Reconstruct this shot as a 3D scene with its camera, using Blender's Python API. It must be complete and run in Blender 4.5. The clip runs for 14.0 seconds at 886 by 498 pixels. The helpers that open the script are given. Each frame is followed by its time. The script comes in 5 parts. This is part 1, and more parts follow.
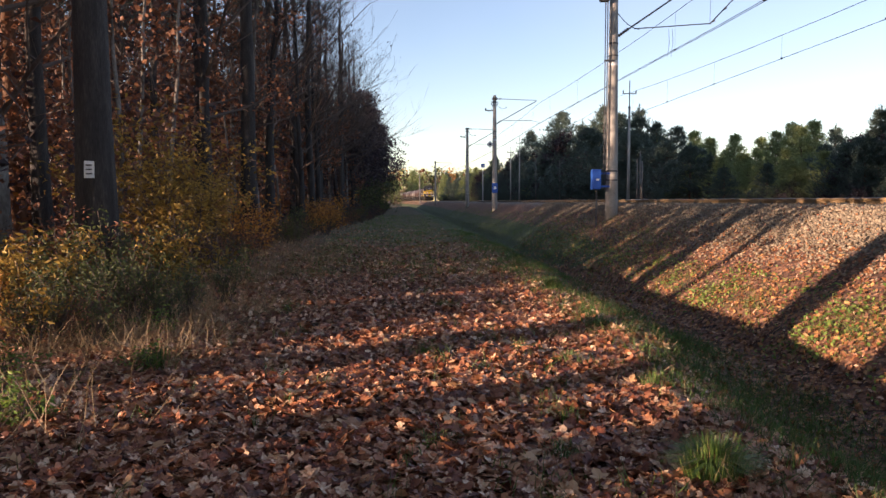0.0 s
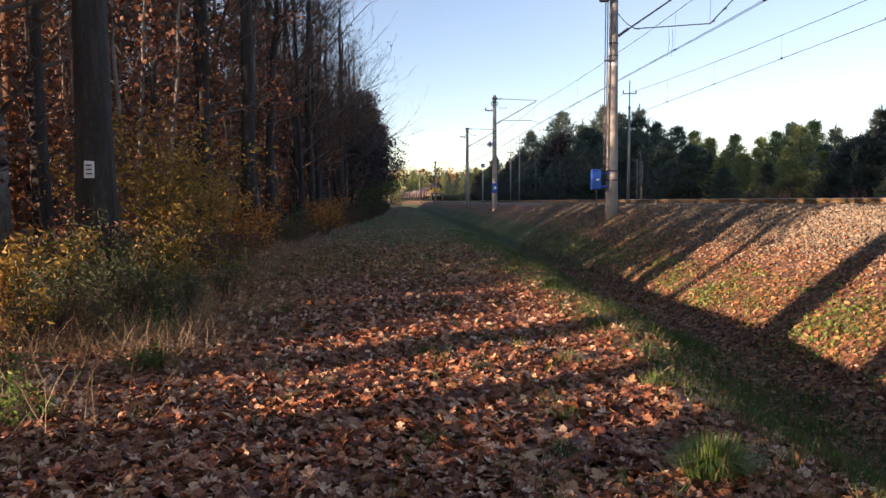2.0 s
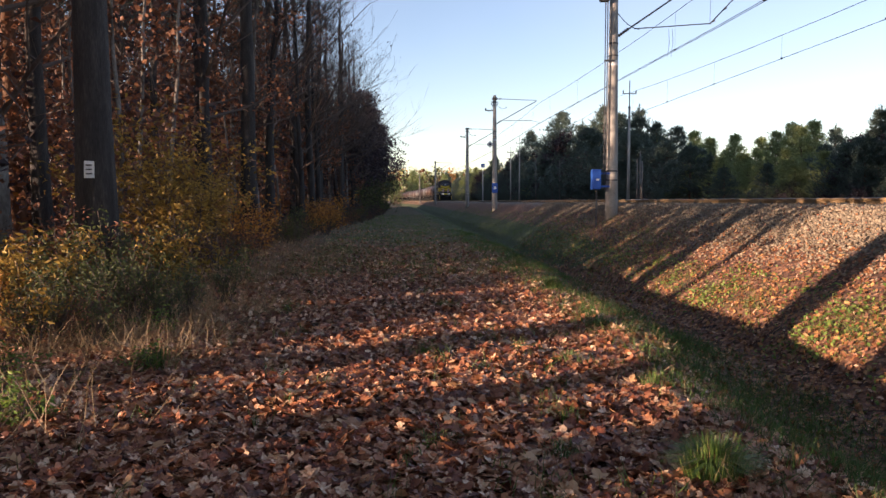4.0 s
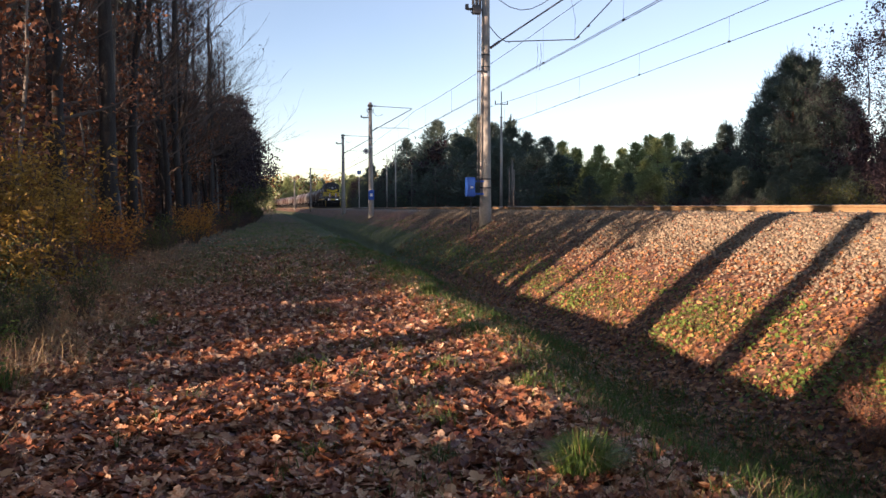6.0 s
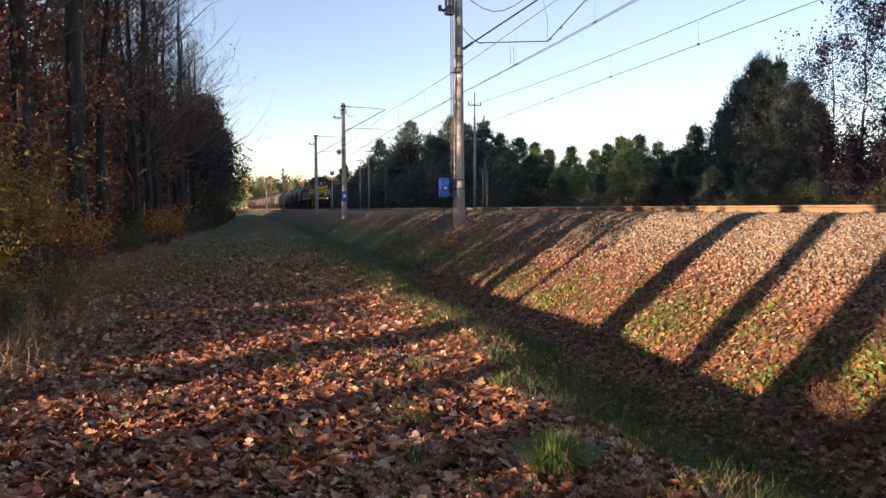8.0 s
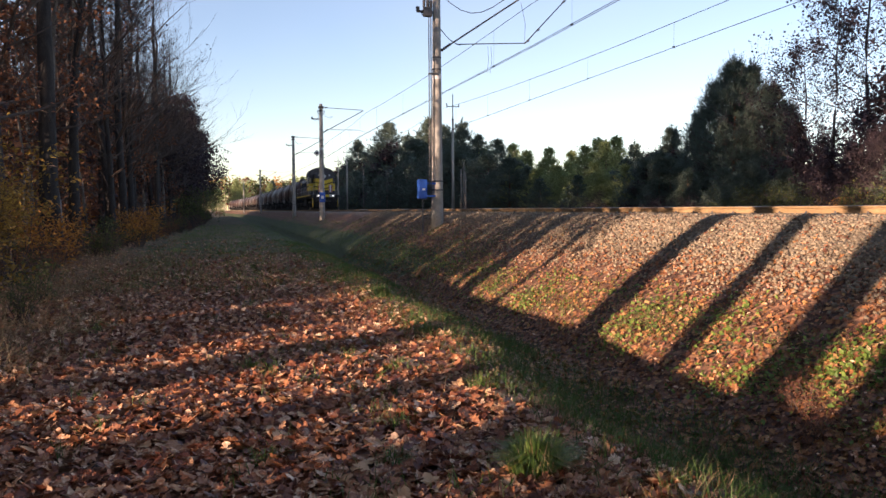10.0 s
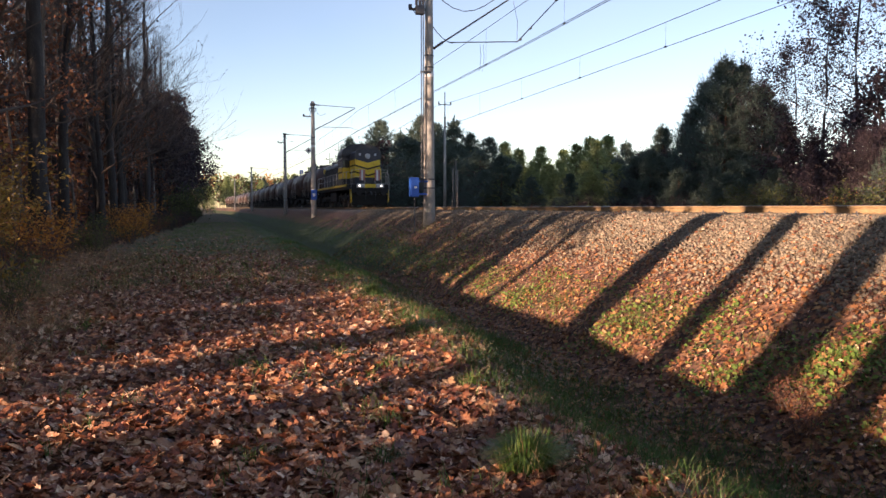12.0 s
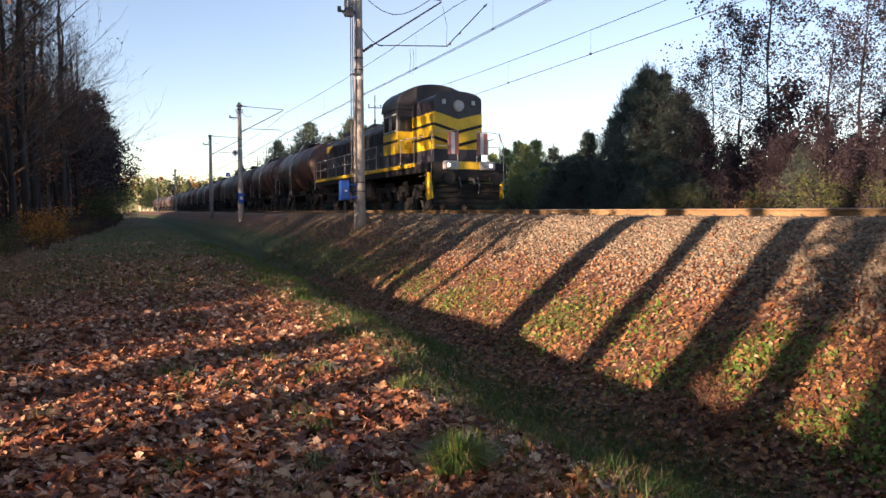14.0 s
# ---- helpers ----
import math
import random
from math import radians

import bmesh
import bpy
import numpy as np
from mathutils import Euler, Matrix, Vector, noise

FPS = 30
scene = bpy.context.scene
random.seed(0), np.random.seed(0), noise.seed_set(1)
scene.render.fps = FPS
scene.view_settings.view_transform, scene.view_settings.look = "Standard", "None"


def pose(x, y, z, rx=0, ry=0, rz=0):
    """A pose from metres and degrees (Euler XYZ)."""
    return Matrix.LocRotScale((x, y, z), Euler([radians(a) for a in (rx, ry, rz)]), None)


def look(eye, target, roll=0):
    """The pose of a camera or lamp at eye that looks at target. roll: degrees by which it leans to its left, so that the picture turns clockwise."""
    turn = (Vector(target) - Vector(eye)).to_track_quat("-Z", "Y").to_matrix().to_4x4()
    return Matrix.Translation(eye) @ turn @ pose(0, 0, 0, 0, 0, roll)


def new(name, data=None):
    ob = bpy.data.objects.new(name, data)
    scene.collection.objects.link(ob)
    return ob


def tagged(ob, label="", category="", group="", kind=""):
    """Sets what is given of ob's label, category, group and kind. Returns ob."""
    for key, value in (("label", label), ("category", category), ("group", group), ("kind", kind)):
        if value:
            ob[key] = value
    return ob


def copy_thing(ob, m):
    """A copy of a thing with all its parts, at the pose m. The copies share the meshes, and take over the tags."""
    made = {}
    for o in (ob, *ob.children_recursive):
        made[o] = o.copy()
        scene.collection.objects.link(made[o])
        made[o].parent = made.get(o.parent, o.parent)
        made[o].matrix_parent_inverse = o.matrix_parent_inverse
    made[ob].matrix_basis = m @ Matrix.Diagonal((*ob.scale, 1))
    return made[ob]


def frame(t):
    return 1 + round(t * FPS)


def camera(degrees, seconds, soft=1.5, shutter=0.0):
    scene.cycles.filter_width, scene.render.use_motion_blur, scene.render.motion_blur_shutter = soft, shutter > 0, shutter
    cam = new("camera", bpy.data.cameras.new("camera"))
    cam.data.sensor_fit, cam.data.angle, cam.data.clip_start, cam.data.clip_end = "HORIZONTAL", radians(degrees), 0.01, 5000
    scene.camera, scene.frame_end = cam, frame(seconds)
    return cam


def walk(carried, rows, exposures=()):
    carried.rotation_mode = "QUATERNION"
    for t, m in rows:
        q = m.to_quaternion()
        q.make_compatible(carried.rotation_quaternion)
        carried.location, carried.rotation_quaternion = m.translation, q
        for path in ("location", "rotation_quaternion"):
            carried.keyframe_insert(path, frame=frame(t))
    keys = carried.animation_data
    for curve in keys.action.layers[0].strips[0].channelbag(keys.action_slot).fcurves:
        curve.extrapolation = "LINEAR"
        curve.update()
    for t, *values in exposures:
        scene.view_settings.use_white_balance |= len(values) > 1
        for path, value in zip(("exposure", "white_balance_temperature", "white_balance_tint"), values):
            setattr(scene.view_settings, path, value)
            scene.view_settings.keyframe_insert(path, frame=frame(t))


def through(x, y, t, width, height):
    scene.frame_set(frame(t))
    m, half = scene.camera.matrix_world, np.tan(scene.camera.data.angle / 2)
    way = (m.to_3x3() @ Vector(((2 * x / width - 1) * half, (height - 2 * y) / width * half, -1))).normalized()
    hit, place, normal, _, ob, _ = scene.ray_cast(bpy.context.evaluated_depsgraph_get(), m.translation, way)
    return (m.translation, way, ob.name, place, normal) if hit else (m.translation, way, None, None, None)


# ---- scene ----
EYE = 1.5
cam = camera(63.2, 14.0, soft=1.5)
walk(cam, [
    (0, pose(0, 0, EYE, 90 + -3.82, 0.15, -3.3)),
    (2, pose(0, 0, EYE, 90 + -3.82, 0.15, -3.3)),
    (4.1, pose(0, 0, EYE, 90 + -3.82, 0.15, -3.3)),
    (4.3, pose(0, 0, EYE, 90 + -3.80, 0.05, -4.08)),
    (4.5, pose(0, 0, EYE, 90 + -3.68, -0.07, -7.08)),
    (5, pose(0, 0, EYE, 90 + -3.48, 0.03, -9.81)),
    (5.5, pose(0, 0, EYE, 90 + -3.38, 0.1, -11.7)),
    (6, pose(0, 0, EYE, 90 + -3.28, 0.09, -13.08)),
    (6.5, pose(0, 0, EYE, 90 + -3.27, 0.15, -13.46)),
    (7, pose(0, 0, EYE, 90 + -3.23, 0.15, -14.29)),
    (7.5, pose(0, 0, EYE, 90 + -3.24, 0.15, -14.7)),
    (8, pose(0, 0, EYE, 90 + -3.22, 0.18, -15.17)),
    (8.5, pose(0, 0, EYE, 90 + -3.21, 0.15, -15.46)),
    (9, pose(0, 0, EYE, 90 + -3.15, 0.21, -16.17)),
    (11.5, pose(0, 0, EYE, 90 + -3.19, 0.13, -17.27)),
    (12, pose(0, 0, EYE, 90 + -3.27, -0.02, -17.54)),
    (12.5, pose(0, 0, EYE, 90 + -3.31, -0.12, -17.65)),
    (13, pose(0, 0, EYE, 90 + -3.25, 0.02, -17.64)),
    (13.5, pose(0, 0, EYE, 90 + -3.09, -0.04, -19.91)),
    (14, pose(0, 0, EYE, 90 + -3.01, 0.05, -23.03)),
], exposures=[(0, 1.5, 6550, 27), (14, 1.5, 6550, 27)])

# ---- light ----
SUN_AZ, SUN_EL = radians(247), radians(8.1)   # low sun behind the left shoulder
world = bpy.data.worlds.new("world")
scene.world = world
world.use_nodes = True
wn, wl = world.node_tree.nodes, world.node_tree.links
sky = wn.new("ShaderNodeTexSky")
sky.sky_type, sky.sun_disc = "NISHITA", False
sky.sun_elevation, sky.sun_rotation = SUN_EL, SUN_AZ
sky.air_density, sky.dust_density, sky.ozone_density = 0.9, 0.08, 1.3
# thin high cloud over the whole sky
veil_co, veil_noise = wn.new("ShaderNodeTexCoord"), wn.new("ShaderNodeTexNoise")
veil_noise.inputs["Scale"].default_value, veil_noise.inputs["Detail"].default_value = 2.2, 7
wl.new(veil_co.outputs["Generated"], veil_noise.inputs["Vector"])
veil_range, veil = wn.new("ShaderNodeMapRange"), wn.new("ShaderNodeMix")
veil_range.inputs[1].default_value, veil_range.inputs[2].default_value = 0.35, 0.7
veil_range.inputs[3].default_value, veil_range.inputs[4].default_value = 0.03, 0.2
veil.data_type = "RGBA"
veil.inputs["B"].default_value = (3.1, 3.35, 3.65, 1)
wl.new(veil_noise.outputs[0], veil_range.inputs[0])
wl.new(veil_range.outputs[0], veil.inputs["Factor"])
wl.new(sky.outputs[0], veil.inputs["A"])
wl.new(veil.outputs["Result"], wn["Background"].inputs[0])
wn["Background"].inputs[1].default_value = 0.104
sun = new("sun", bpy.data.lights.new("sun", "SUN"))
sun.data.energy, sun.data.angle, sun.data.color = 5.0, radians(0.5), (1.0, 0.76, 0.52)
sun_dir = Vector((math.sin(SUN_AZ) * math.cos(SUN_EL), math.cos(SUN_AZ) * math.cos(SUN_EL), math.sin(SUN_EL)))
sun.matrix_world = look(sun_dir * 50, (0, 0, 0))


# ---- materials ----
def mat(name, stops, scale=8.0, rough=0.8, bump=0.3, metal=0.0, fine=60.0, vary=0.0, rand="", stretch=(1, 1, 1), glow=0.0, sheen=0.0):
    """stops: colours from dark to light, mixed by a coarse and a fine noise. rand: 'island' or 'object' shifts the mix from piece to piece."""
    m = bpy.data.materials.new(name)
    m.use_nodes = True
    n, l = m.node_tree.nodes, m.node_tree.links
    b = n["Principled BSDF"]
    co = n.new("ShaderNodeTexCoord")
    mp = n.new("ShaderNodeMapping")
    mp.inputs["Scale"].default_value = stretch
    l.new(co.outputs["Object"], mp.inputs[0])
    n1, n2 = n.new("ShaderNodeTexNoise"), n.new("ShaderNodeTexNoise")
    for q, sc in ((n1, scale), (n2, fine)):
        q.inputs["Scale"].default_value = sc
        q.inputs["Detail"].default_value = 6
        l.new(mp.outputs[0], q.inputs["Vector"])
    mix = n.new("ShaderNodeMath")
    mix.operation = "MULTIPLY_ADD"
    l.new(n2.outputs[0], mix.inputs[0])
    mix.inputs[1].default_value = 0.45
    half = n.new("ShaderNodeMath")
    half.operation = "MULTIPLY"
    half.inputs[1].default_value = 0.55
    l.new(n1.outputs[0], half.inputs[0])
    l.new(half.outputs[0], mix.inputs[2])
    fac = mix.outputs[0]
    if rand:
        if rand == "island":
            r = n.new("ShaderNodeNewGeometry").outputs["Random Per Island"]
        else:
            r = n.new("ShaderNodeObjectInfo").outputs["Random"]
        ra = n.new("ShaderNodeMath")
        ra.operation = "MULTIPLY_ADD"
        l.new(r, ra.inputs[0])
        ra.inputs[1].default_value = vary
        sub = n.new("ShaderNodeMath")
        sub.operation = "SUBTRACT"
        l.new(fac, sub.inputs[0])
        sub.inputs[1].default_value = vary / 2
        l.new(sub.outputs[0], ra.inputs[2])
        fac = ra.outputs[0]
    ramp = n.new("ShaderNodeValToRGB")
    els = ramp.color_ramp.elements
    k = len(stops)
    for i in range(k - 2):
        els.new(0.5)
    lo, hi = (0.3, 0.7) if not rand else (0.5 - 0.2 - vary / 2, 0.5 + 0.2 + vary / 2)
    for i, c in enumerate(stops):
        els[i].position = max(0, min(1, lo + (hi - lo) * i / max(1, k - 1)))
        els[i].color = (*c, 1)
    l.new(fac, ramp.inputs[0])
    l.new(ramp.outputs[0], b.inputs["Base Color"])
    b.inputs["Roughness"].default_value = rough
    b.inputs["Metallic"].default_value = metal
    if bump:
        bp = n.new("ShaderNodeBump")
        bp.inputs["Strength"].default_value = bump
        bp.inputs["Distance"].default_value = 0.02
        l.new(mix.outputs[0], bp.inputs["Height"])
        l.new(bp.outputs[0], b.inputs["Normal"])
    if glow:
        b.inputs["Emission Color"].default_value = (1, 0.93, 0.8, 1)
        b.inputs["Emission Strength"].default_value = glow
    return m


def leafy(name, stops, vary=0.8, through=0.35, rough=0.6):
    """Thin leaves that let some light through, coloured leaf by leaf."""
    m = mat(name, stops, 30, rough, 0.0, rand="island", vary=vary)
    n, l = m.node_tree.nodes, m.node_tree.links
    b, out = n["Principled BSDF"], n["Material Output"]
    tr, mx = n.new("ShaderNodeBsdfTranslucent"), n.new("ShaderNodeMixShader")
    ramp = [q for q in n if q.type == "VALTORGB"][0]
    l.new(ramp.outputs[0], tr.inputs[0])
    mx.inputs[0].default_value = through
    l.new(b.outputs[0], mx.inputs[1])
    l.new(tr.outputs[0], mx.inputs[2])
    l.new(mx.outputs[0], out.inputs[0])
    return m


M = {
    "bark": mat("dark_bark", [(0.013, 0.012, 0.012), (0.036, 0.032, 0.031), (0.08, 0.07, 0.064)], 3, 0.95, 1.0, fine=22, stretch=(2.5, 2.5, 0.5)),
    "pinebark": mat("pine_bark", [(0.05, 0.03, 0.02), (0.16, 0.085, 0.05), (0.28, 0.15, 0.085)], 3, 0.95, 0.9, fine=25, stretch=(2.5, 2.5, 0.6)),
    "greybark": mat("grey_bark", [(0.05, 0.045, 0.04), (0.14, 0.125, 0.11), (0.3, 0.28, 0.25)], 4, 0.9, 0.6, fine=30, stretch=(1, 1, 0.5)),
    "twig": mat("twig", [(0.045, 0.034, 0.03), (0.12, 0.09, 0.075)], 5, 0.9, 0.0),
    # lightened, bluish base: the haze over the pines is put into the colour
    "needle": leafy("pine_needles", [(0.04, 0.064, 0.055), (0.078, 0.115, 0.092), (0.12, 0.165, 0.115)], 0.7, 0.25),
    # paler copy of the needles: sunlight on far pines is put into the colour
    "needle_pale": leafy("sun_painted_needles", [(0.095, 0.13, 0.05), (0.22, 0.27, 0.1), (0.36, 0.39, 0.16)], 0.7, 0.2),
    "leaf_brown": leafy("brown_leaves", [(0.06, 0.026, 0.018), (0.17, 0.066, 0.034), (0.36, 0.15, 0.062)], 0.8, 0.3),
    "leaf_orange": leafy("orange_leaves", [(0.2, 0.07, 0.015), (0.42, 0.18, 0.03), (0.55, 0.3, 0.06)], 0.8),
    "leaf_yellow": leafy("yellow_leaves", [(0.11, 0.065, 0.015), (0.3, 0.18, 0.03), (0.5, 0.34, 0.07)], 0.8),
    "leaf_green": leafy("green_leaves", [(0.025, 0.042, 0.014), (0.065, 0.09, 0.026), (0.17, 0.17, 0.045)], 0.8),
    # brighter copy of leaf_green, with the look of sunlit greenery in its colour
    "herb": leafy("bright_herbs", [(0.05, 0.1, 0.015), (0.13, 0.21, 0.035), (0.27, 0.34, 0.07)], 0.8),
    # dark red taken near black: shade on the birches is put into the colour
    "leaf_purple": leafy("shade_dark_red_leaves", [(0.013, 0.01, 0.015), (0.034, 0.022, 0.03), (0.075, 0.042, 0.047)], 0.8, 0.2),
    # ramp ends widened: low stops darkened for shade, top stop paled for glints
    "litter": leafy("fallen_leaves", [(0.07, 0.022, 0.014), (0.2, 0.063, 0.032), (0.43, 0.18, 0.08), (0.78, 0.56, 0.37)], 0.9, 0.15, 0.5),
    # darker copy of the litter; the ditch's shade is partly in this colour
    "litter_bank": leafy("leaves_on_bank", [(0.045, 0.017, 0.01), (0.135, 0.05, 0.021), (0.34, 0.14, 0.045), (0.46, 0.28, 0.105)], 0.9, 0.12, 0.6),
    "drygrass": leafy("dry_grass", [(0.12, 0.07, 0.03), (0.3, 0.2, 0.1), (0.45, 0.34, 0.19)], 0.8, 0.3),
    "grass": leafy("green_grass", [(0.02, 0.05, 0.01), (0.05, 0.11, 0.02), (0.12, 0.2, 0.04)], 0.8, 0.3),
    "stone": mat("ballast_stone", [(0.085, 0.066, 0.046), (0.19, 0.15, 0.102), (0.34, 0.275, 0.188)], 6, 0.9, 0.3, rand="island", vary=0.7),
    "concrete": mat("weathered_concrete", [(0.2, 0.185, 0.165), (0.33, 0.31, 0.275), (0.46, 0.43, 0.385)], 2.5, 0.9, 0.4, fine=45, stretch=(1, 1, 0.4)),
    "sleeper": mat("sleeper_concrete", [(0.12, 0.09, 0.07), (0.24, 0.2, 0.16), (0.33, 0.28, 0.23)], 5, 0.9, 0.4),
    "rail": mat("rusty_rail", [(0.11, 0.065, 0.032), (0.27, 0.175, 0.085), (0.4, 0.28, 0.15)], 6, 0.7, 0.3, metal=0.2, stretch=(1, 0.2, 1)),
    "railtop": mat("polished_rail_head", [(0.35, 0.33, 0.31), (0.55, 0.52, 0.48)], 8, 0.3, 0.05, metal=0.9),
    "steel": mat("grey_steel", [(0.05, 0.05, 0.055), (0.11, 0.11, 0.115), (0.17, 0.165, 0.16)], 6, 0.6, 0.1, metal=0.6),
    "wire": mat("copper_wire", [(0.03, 0.03, 0.03), (0.07, 0.065, 0.06)], 6, 0.6, 0.0, metal=0.5),
    "porcelain": mat("brown_insulator", [(0.05, 0.025, 0.02), (0.09, 0.045, 0.03)], 6, 0.25, 0.0),
    "blue": mat("blue_paint", [(0.015, 0.06, 0.3), (0.02, 0.1, 0.45), (0.03, 0.14, 0.55)], 5, 0.45, 0.05),
    "white": mat("white_paint", [(0.5, 0.5, 0.48), (0.72, 0.72, 0.7), (0.8, 0.8, 0.78)], 5, 0.6, 0.05),
    "yellow": mat("yellow_paint", [(0.5, 0.32, 0.014), (0.74, 0.49, 0.02), (0.8, 0.56, 0.035)], 3, 0.4, 0.05, fine=25),
    "navy": mat("dark_blue_paint", [(0.016, 0.018, 0.026), (0.035, 0.036, 0.05), (0.06, 0.058, 0.07)], 3, 0.45, 0.05, fine=25),
    "black": mat("grimy_black", [(0.004, 0.004, 0.004), (0.011, 0.01, 0.009), (0.028, 0.023, 0.02)], 4, 0.75, 0.2, fine=30),
    "roofgrey": mat("sooty_roof", [(0.02, 0.02, 0.022), (0.045, 0.044, 0.045), (0.08, 0.078, 0.075)], 3, 0.6, 0.1),
    "red": mat("faded_red_paint", [(0.3, 0.1, 0.08), (0.42, 0.16, 0.13), (0.5, 0.24, 0.2)], 4, 0.5, 0.05),
    # tank brown, darkened further to carry the wood's shade on the train
    "rust": mat("rust_brown_tank", [(0.028, 0.015, 0.012), (0.075, 0.038, 0.028), (0.13, 0.07, 0.05)], 1.2, 0.5, 0.1, fine=14, stretch=(1, 1, 0.35)),
    "tankgrey": mat("grey_tank", [(0.07, 0.062, 0.056), (0.14, 0.13, 0.118), (0.24, 0.22, 0.2)], 1.2, 0.5, 0.1, fine=14, stretch=(1, 1, 0.35)),
    "lamp": mat("lit_headlamp", [(0.8, 0.8, 0.75), (0.9, 0.9, 0.85)], 4, 0.2, 0.0, glow=1.6),
    "lens": mat("lamp_glass", [(0.35, 0.36, 0.38), (0.55, 0.56, 0.58)], 6, 0.15, 0.0),
    "backdrop": mat("far_woods", [(0.06, 0.045, 0.03), (0.16, 0.11, 0.06), (0.28, 0.17, 0.08)], 0.3, 0.95, 0.0, fine=2),
}
glass = bpy.data.materials.new("dark_glass")
glass.use_nodes = True
gb = glass.node_tree.nodes["Principled BSDF"]
gb.inputs["Base Color"].default_value, gb.inputs["Roughness"].default_value = (0.02, 0.025, 0.03, 1), 0.08
M["glass"] = glass


def ground_material():
    """Earth with leaf crumbs on the path, green in the ditch, gravel high on the bank."""
    m = bpy.data.materials.new("forest_ground")
    m.use_nodes = True
    n, l = m.node_tree.nodes, m.node_tree.links
    b = n["Principled BSDF"]
    co = n.new("ShaderNodeTexCoord")

    def noise_at(scale, detail=6):
        q = n.new("ShaderNodeTexNoise")
        q.inputs["Scale"].default_value, q.inputs["Detail"].default_value = scale, detail
        l.new(co.outputs["Object"], q.inputs["Vector"])
        return q.outputs[0]

    def ramp_of(fac, stops):
        r = n.new("ShaderNodeValToRGB")
        e = r.color_ramp.elements
        for _ in stops[2:]:
            e.new(0.5)
        for i, (p, c) in enumerate(stops):
            e[i].position, e[i].color = p, (*c, 1)
        l.new(fac, r.inputs[0])
        return r.outputs[0]

    vor = n.new("ShaderNodeTexVoronoi")
    vor.inputs["Scale"].default_value = 14
    l.new(co.outputs["Object"], vor.inputs["Vector"])
    sep = n.new("ShaderNodeSeparateColor")
    l.new(vor.outputs["Color"], sep.inputs[0])
    leaf = ramp_of(sep.outputs[0], [(0.0, (0.04, 0.02, 0.014)), (0.4, (0.11, 0.052, 0.03)), (0.75, (0.21, 0.1, 0.055)), (1.0, (0.36, 0.2, 0.11))])
    grassc = ramp_of(noise_at(25), [(0.35, (0.02, 0.03, 0.01)), (0.5, (0.04, 0.06, 0.018)), (0.65, (0.09, 0.105, 0.03))])
    vor2 = n.new("ShaderNodeTexVoronoi")
    vor2.inputs["Scale"].default_value = 30
    l.new(co.outputs["Object"], vor2.inputs["Vector"])
    sep2 = n.new("ShaderNodeSeparateColor")
    l.new(vor2.outputs["Color"], sep2.inputs[0])
    gravel = ramp_of(sep2.outputs[0], [(0.0, (0.07, 0.053, 0.04)), (0.5, (0.16, 0.124, 0.092)), (1.0, (0.29, 0.235, 0.18))])
    att = n.new("ShaderNodeAttribute")
    att.attribute_name = "cover"
    sc = n.new("ShaderNodeSeparateColor")
    l.new(att.outputs["Color"], sc.inputs[0])

    def edge(fac):
        a = n.new("ShaderNodeMath")
        a.operation = "ADD"
        l.new(fac, a.inputs[0])
        l.new(noise_at(1.7, 8), a.inputs[1])
        r = n.new("ShaderNodeMapRange")
        r.inputs[1].default_value, r.inputs[2].default_value = 0.85, 1.1
        l.new(a.outputs[0], r.inputs[0])
        return r.outputs[0]

    def blend(fac, a, c):
        q = n.new("ShaderNodeMix")
        q.data_type = "RGBA"
        l.new(fac, q.inputs["Factor"])
        l.new(a, q.inputs["A"])
        l.new(c, q.inputs["B"])
        return q.outputs["Result"]

    c = blend(edge(sc.outputs[1]), leaf, grassc)
    c = blend(edge(sc.outputs[2]), c, gravel)
    l.new(c, b.inputs["Base Color"])
    b.inputs["Roughness"].default_value = 0.95
    bp = n.new("ShaderNodeBump")
    bp.inputs["Strength"].default_value, bp.inputs["Distance"].default_value = 0.8, 0.04
    l.new(vor.outputs["Distance"], bp.inputs["Height"])
    l.new(bp.outputs[0], b.inputs["Normal"])
    return m


M["ground"] = ground_material()


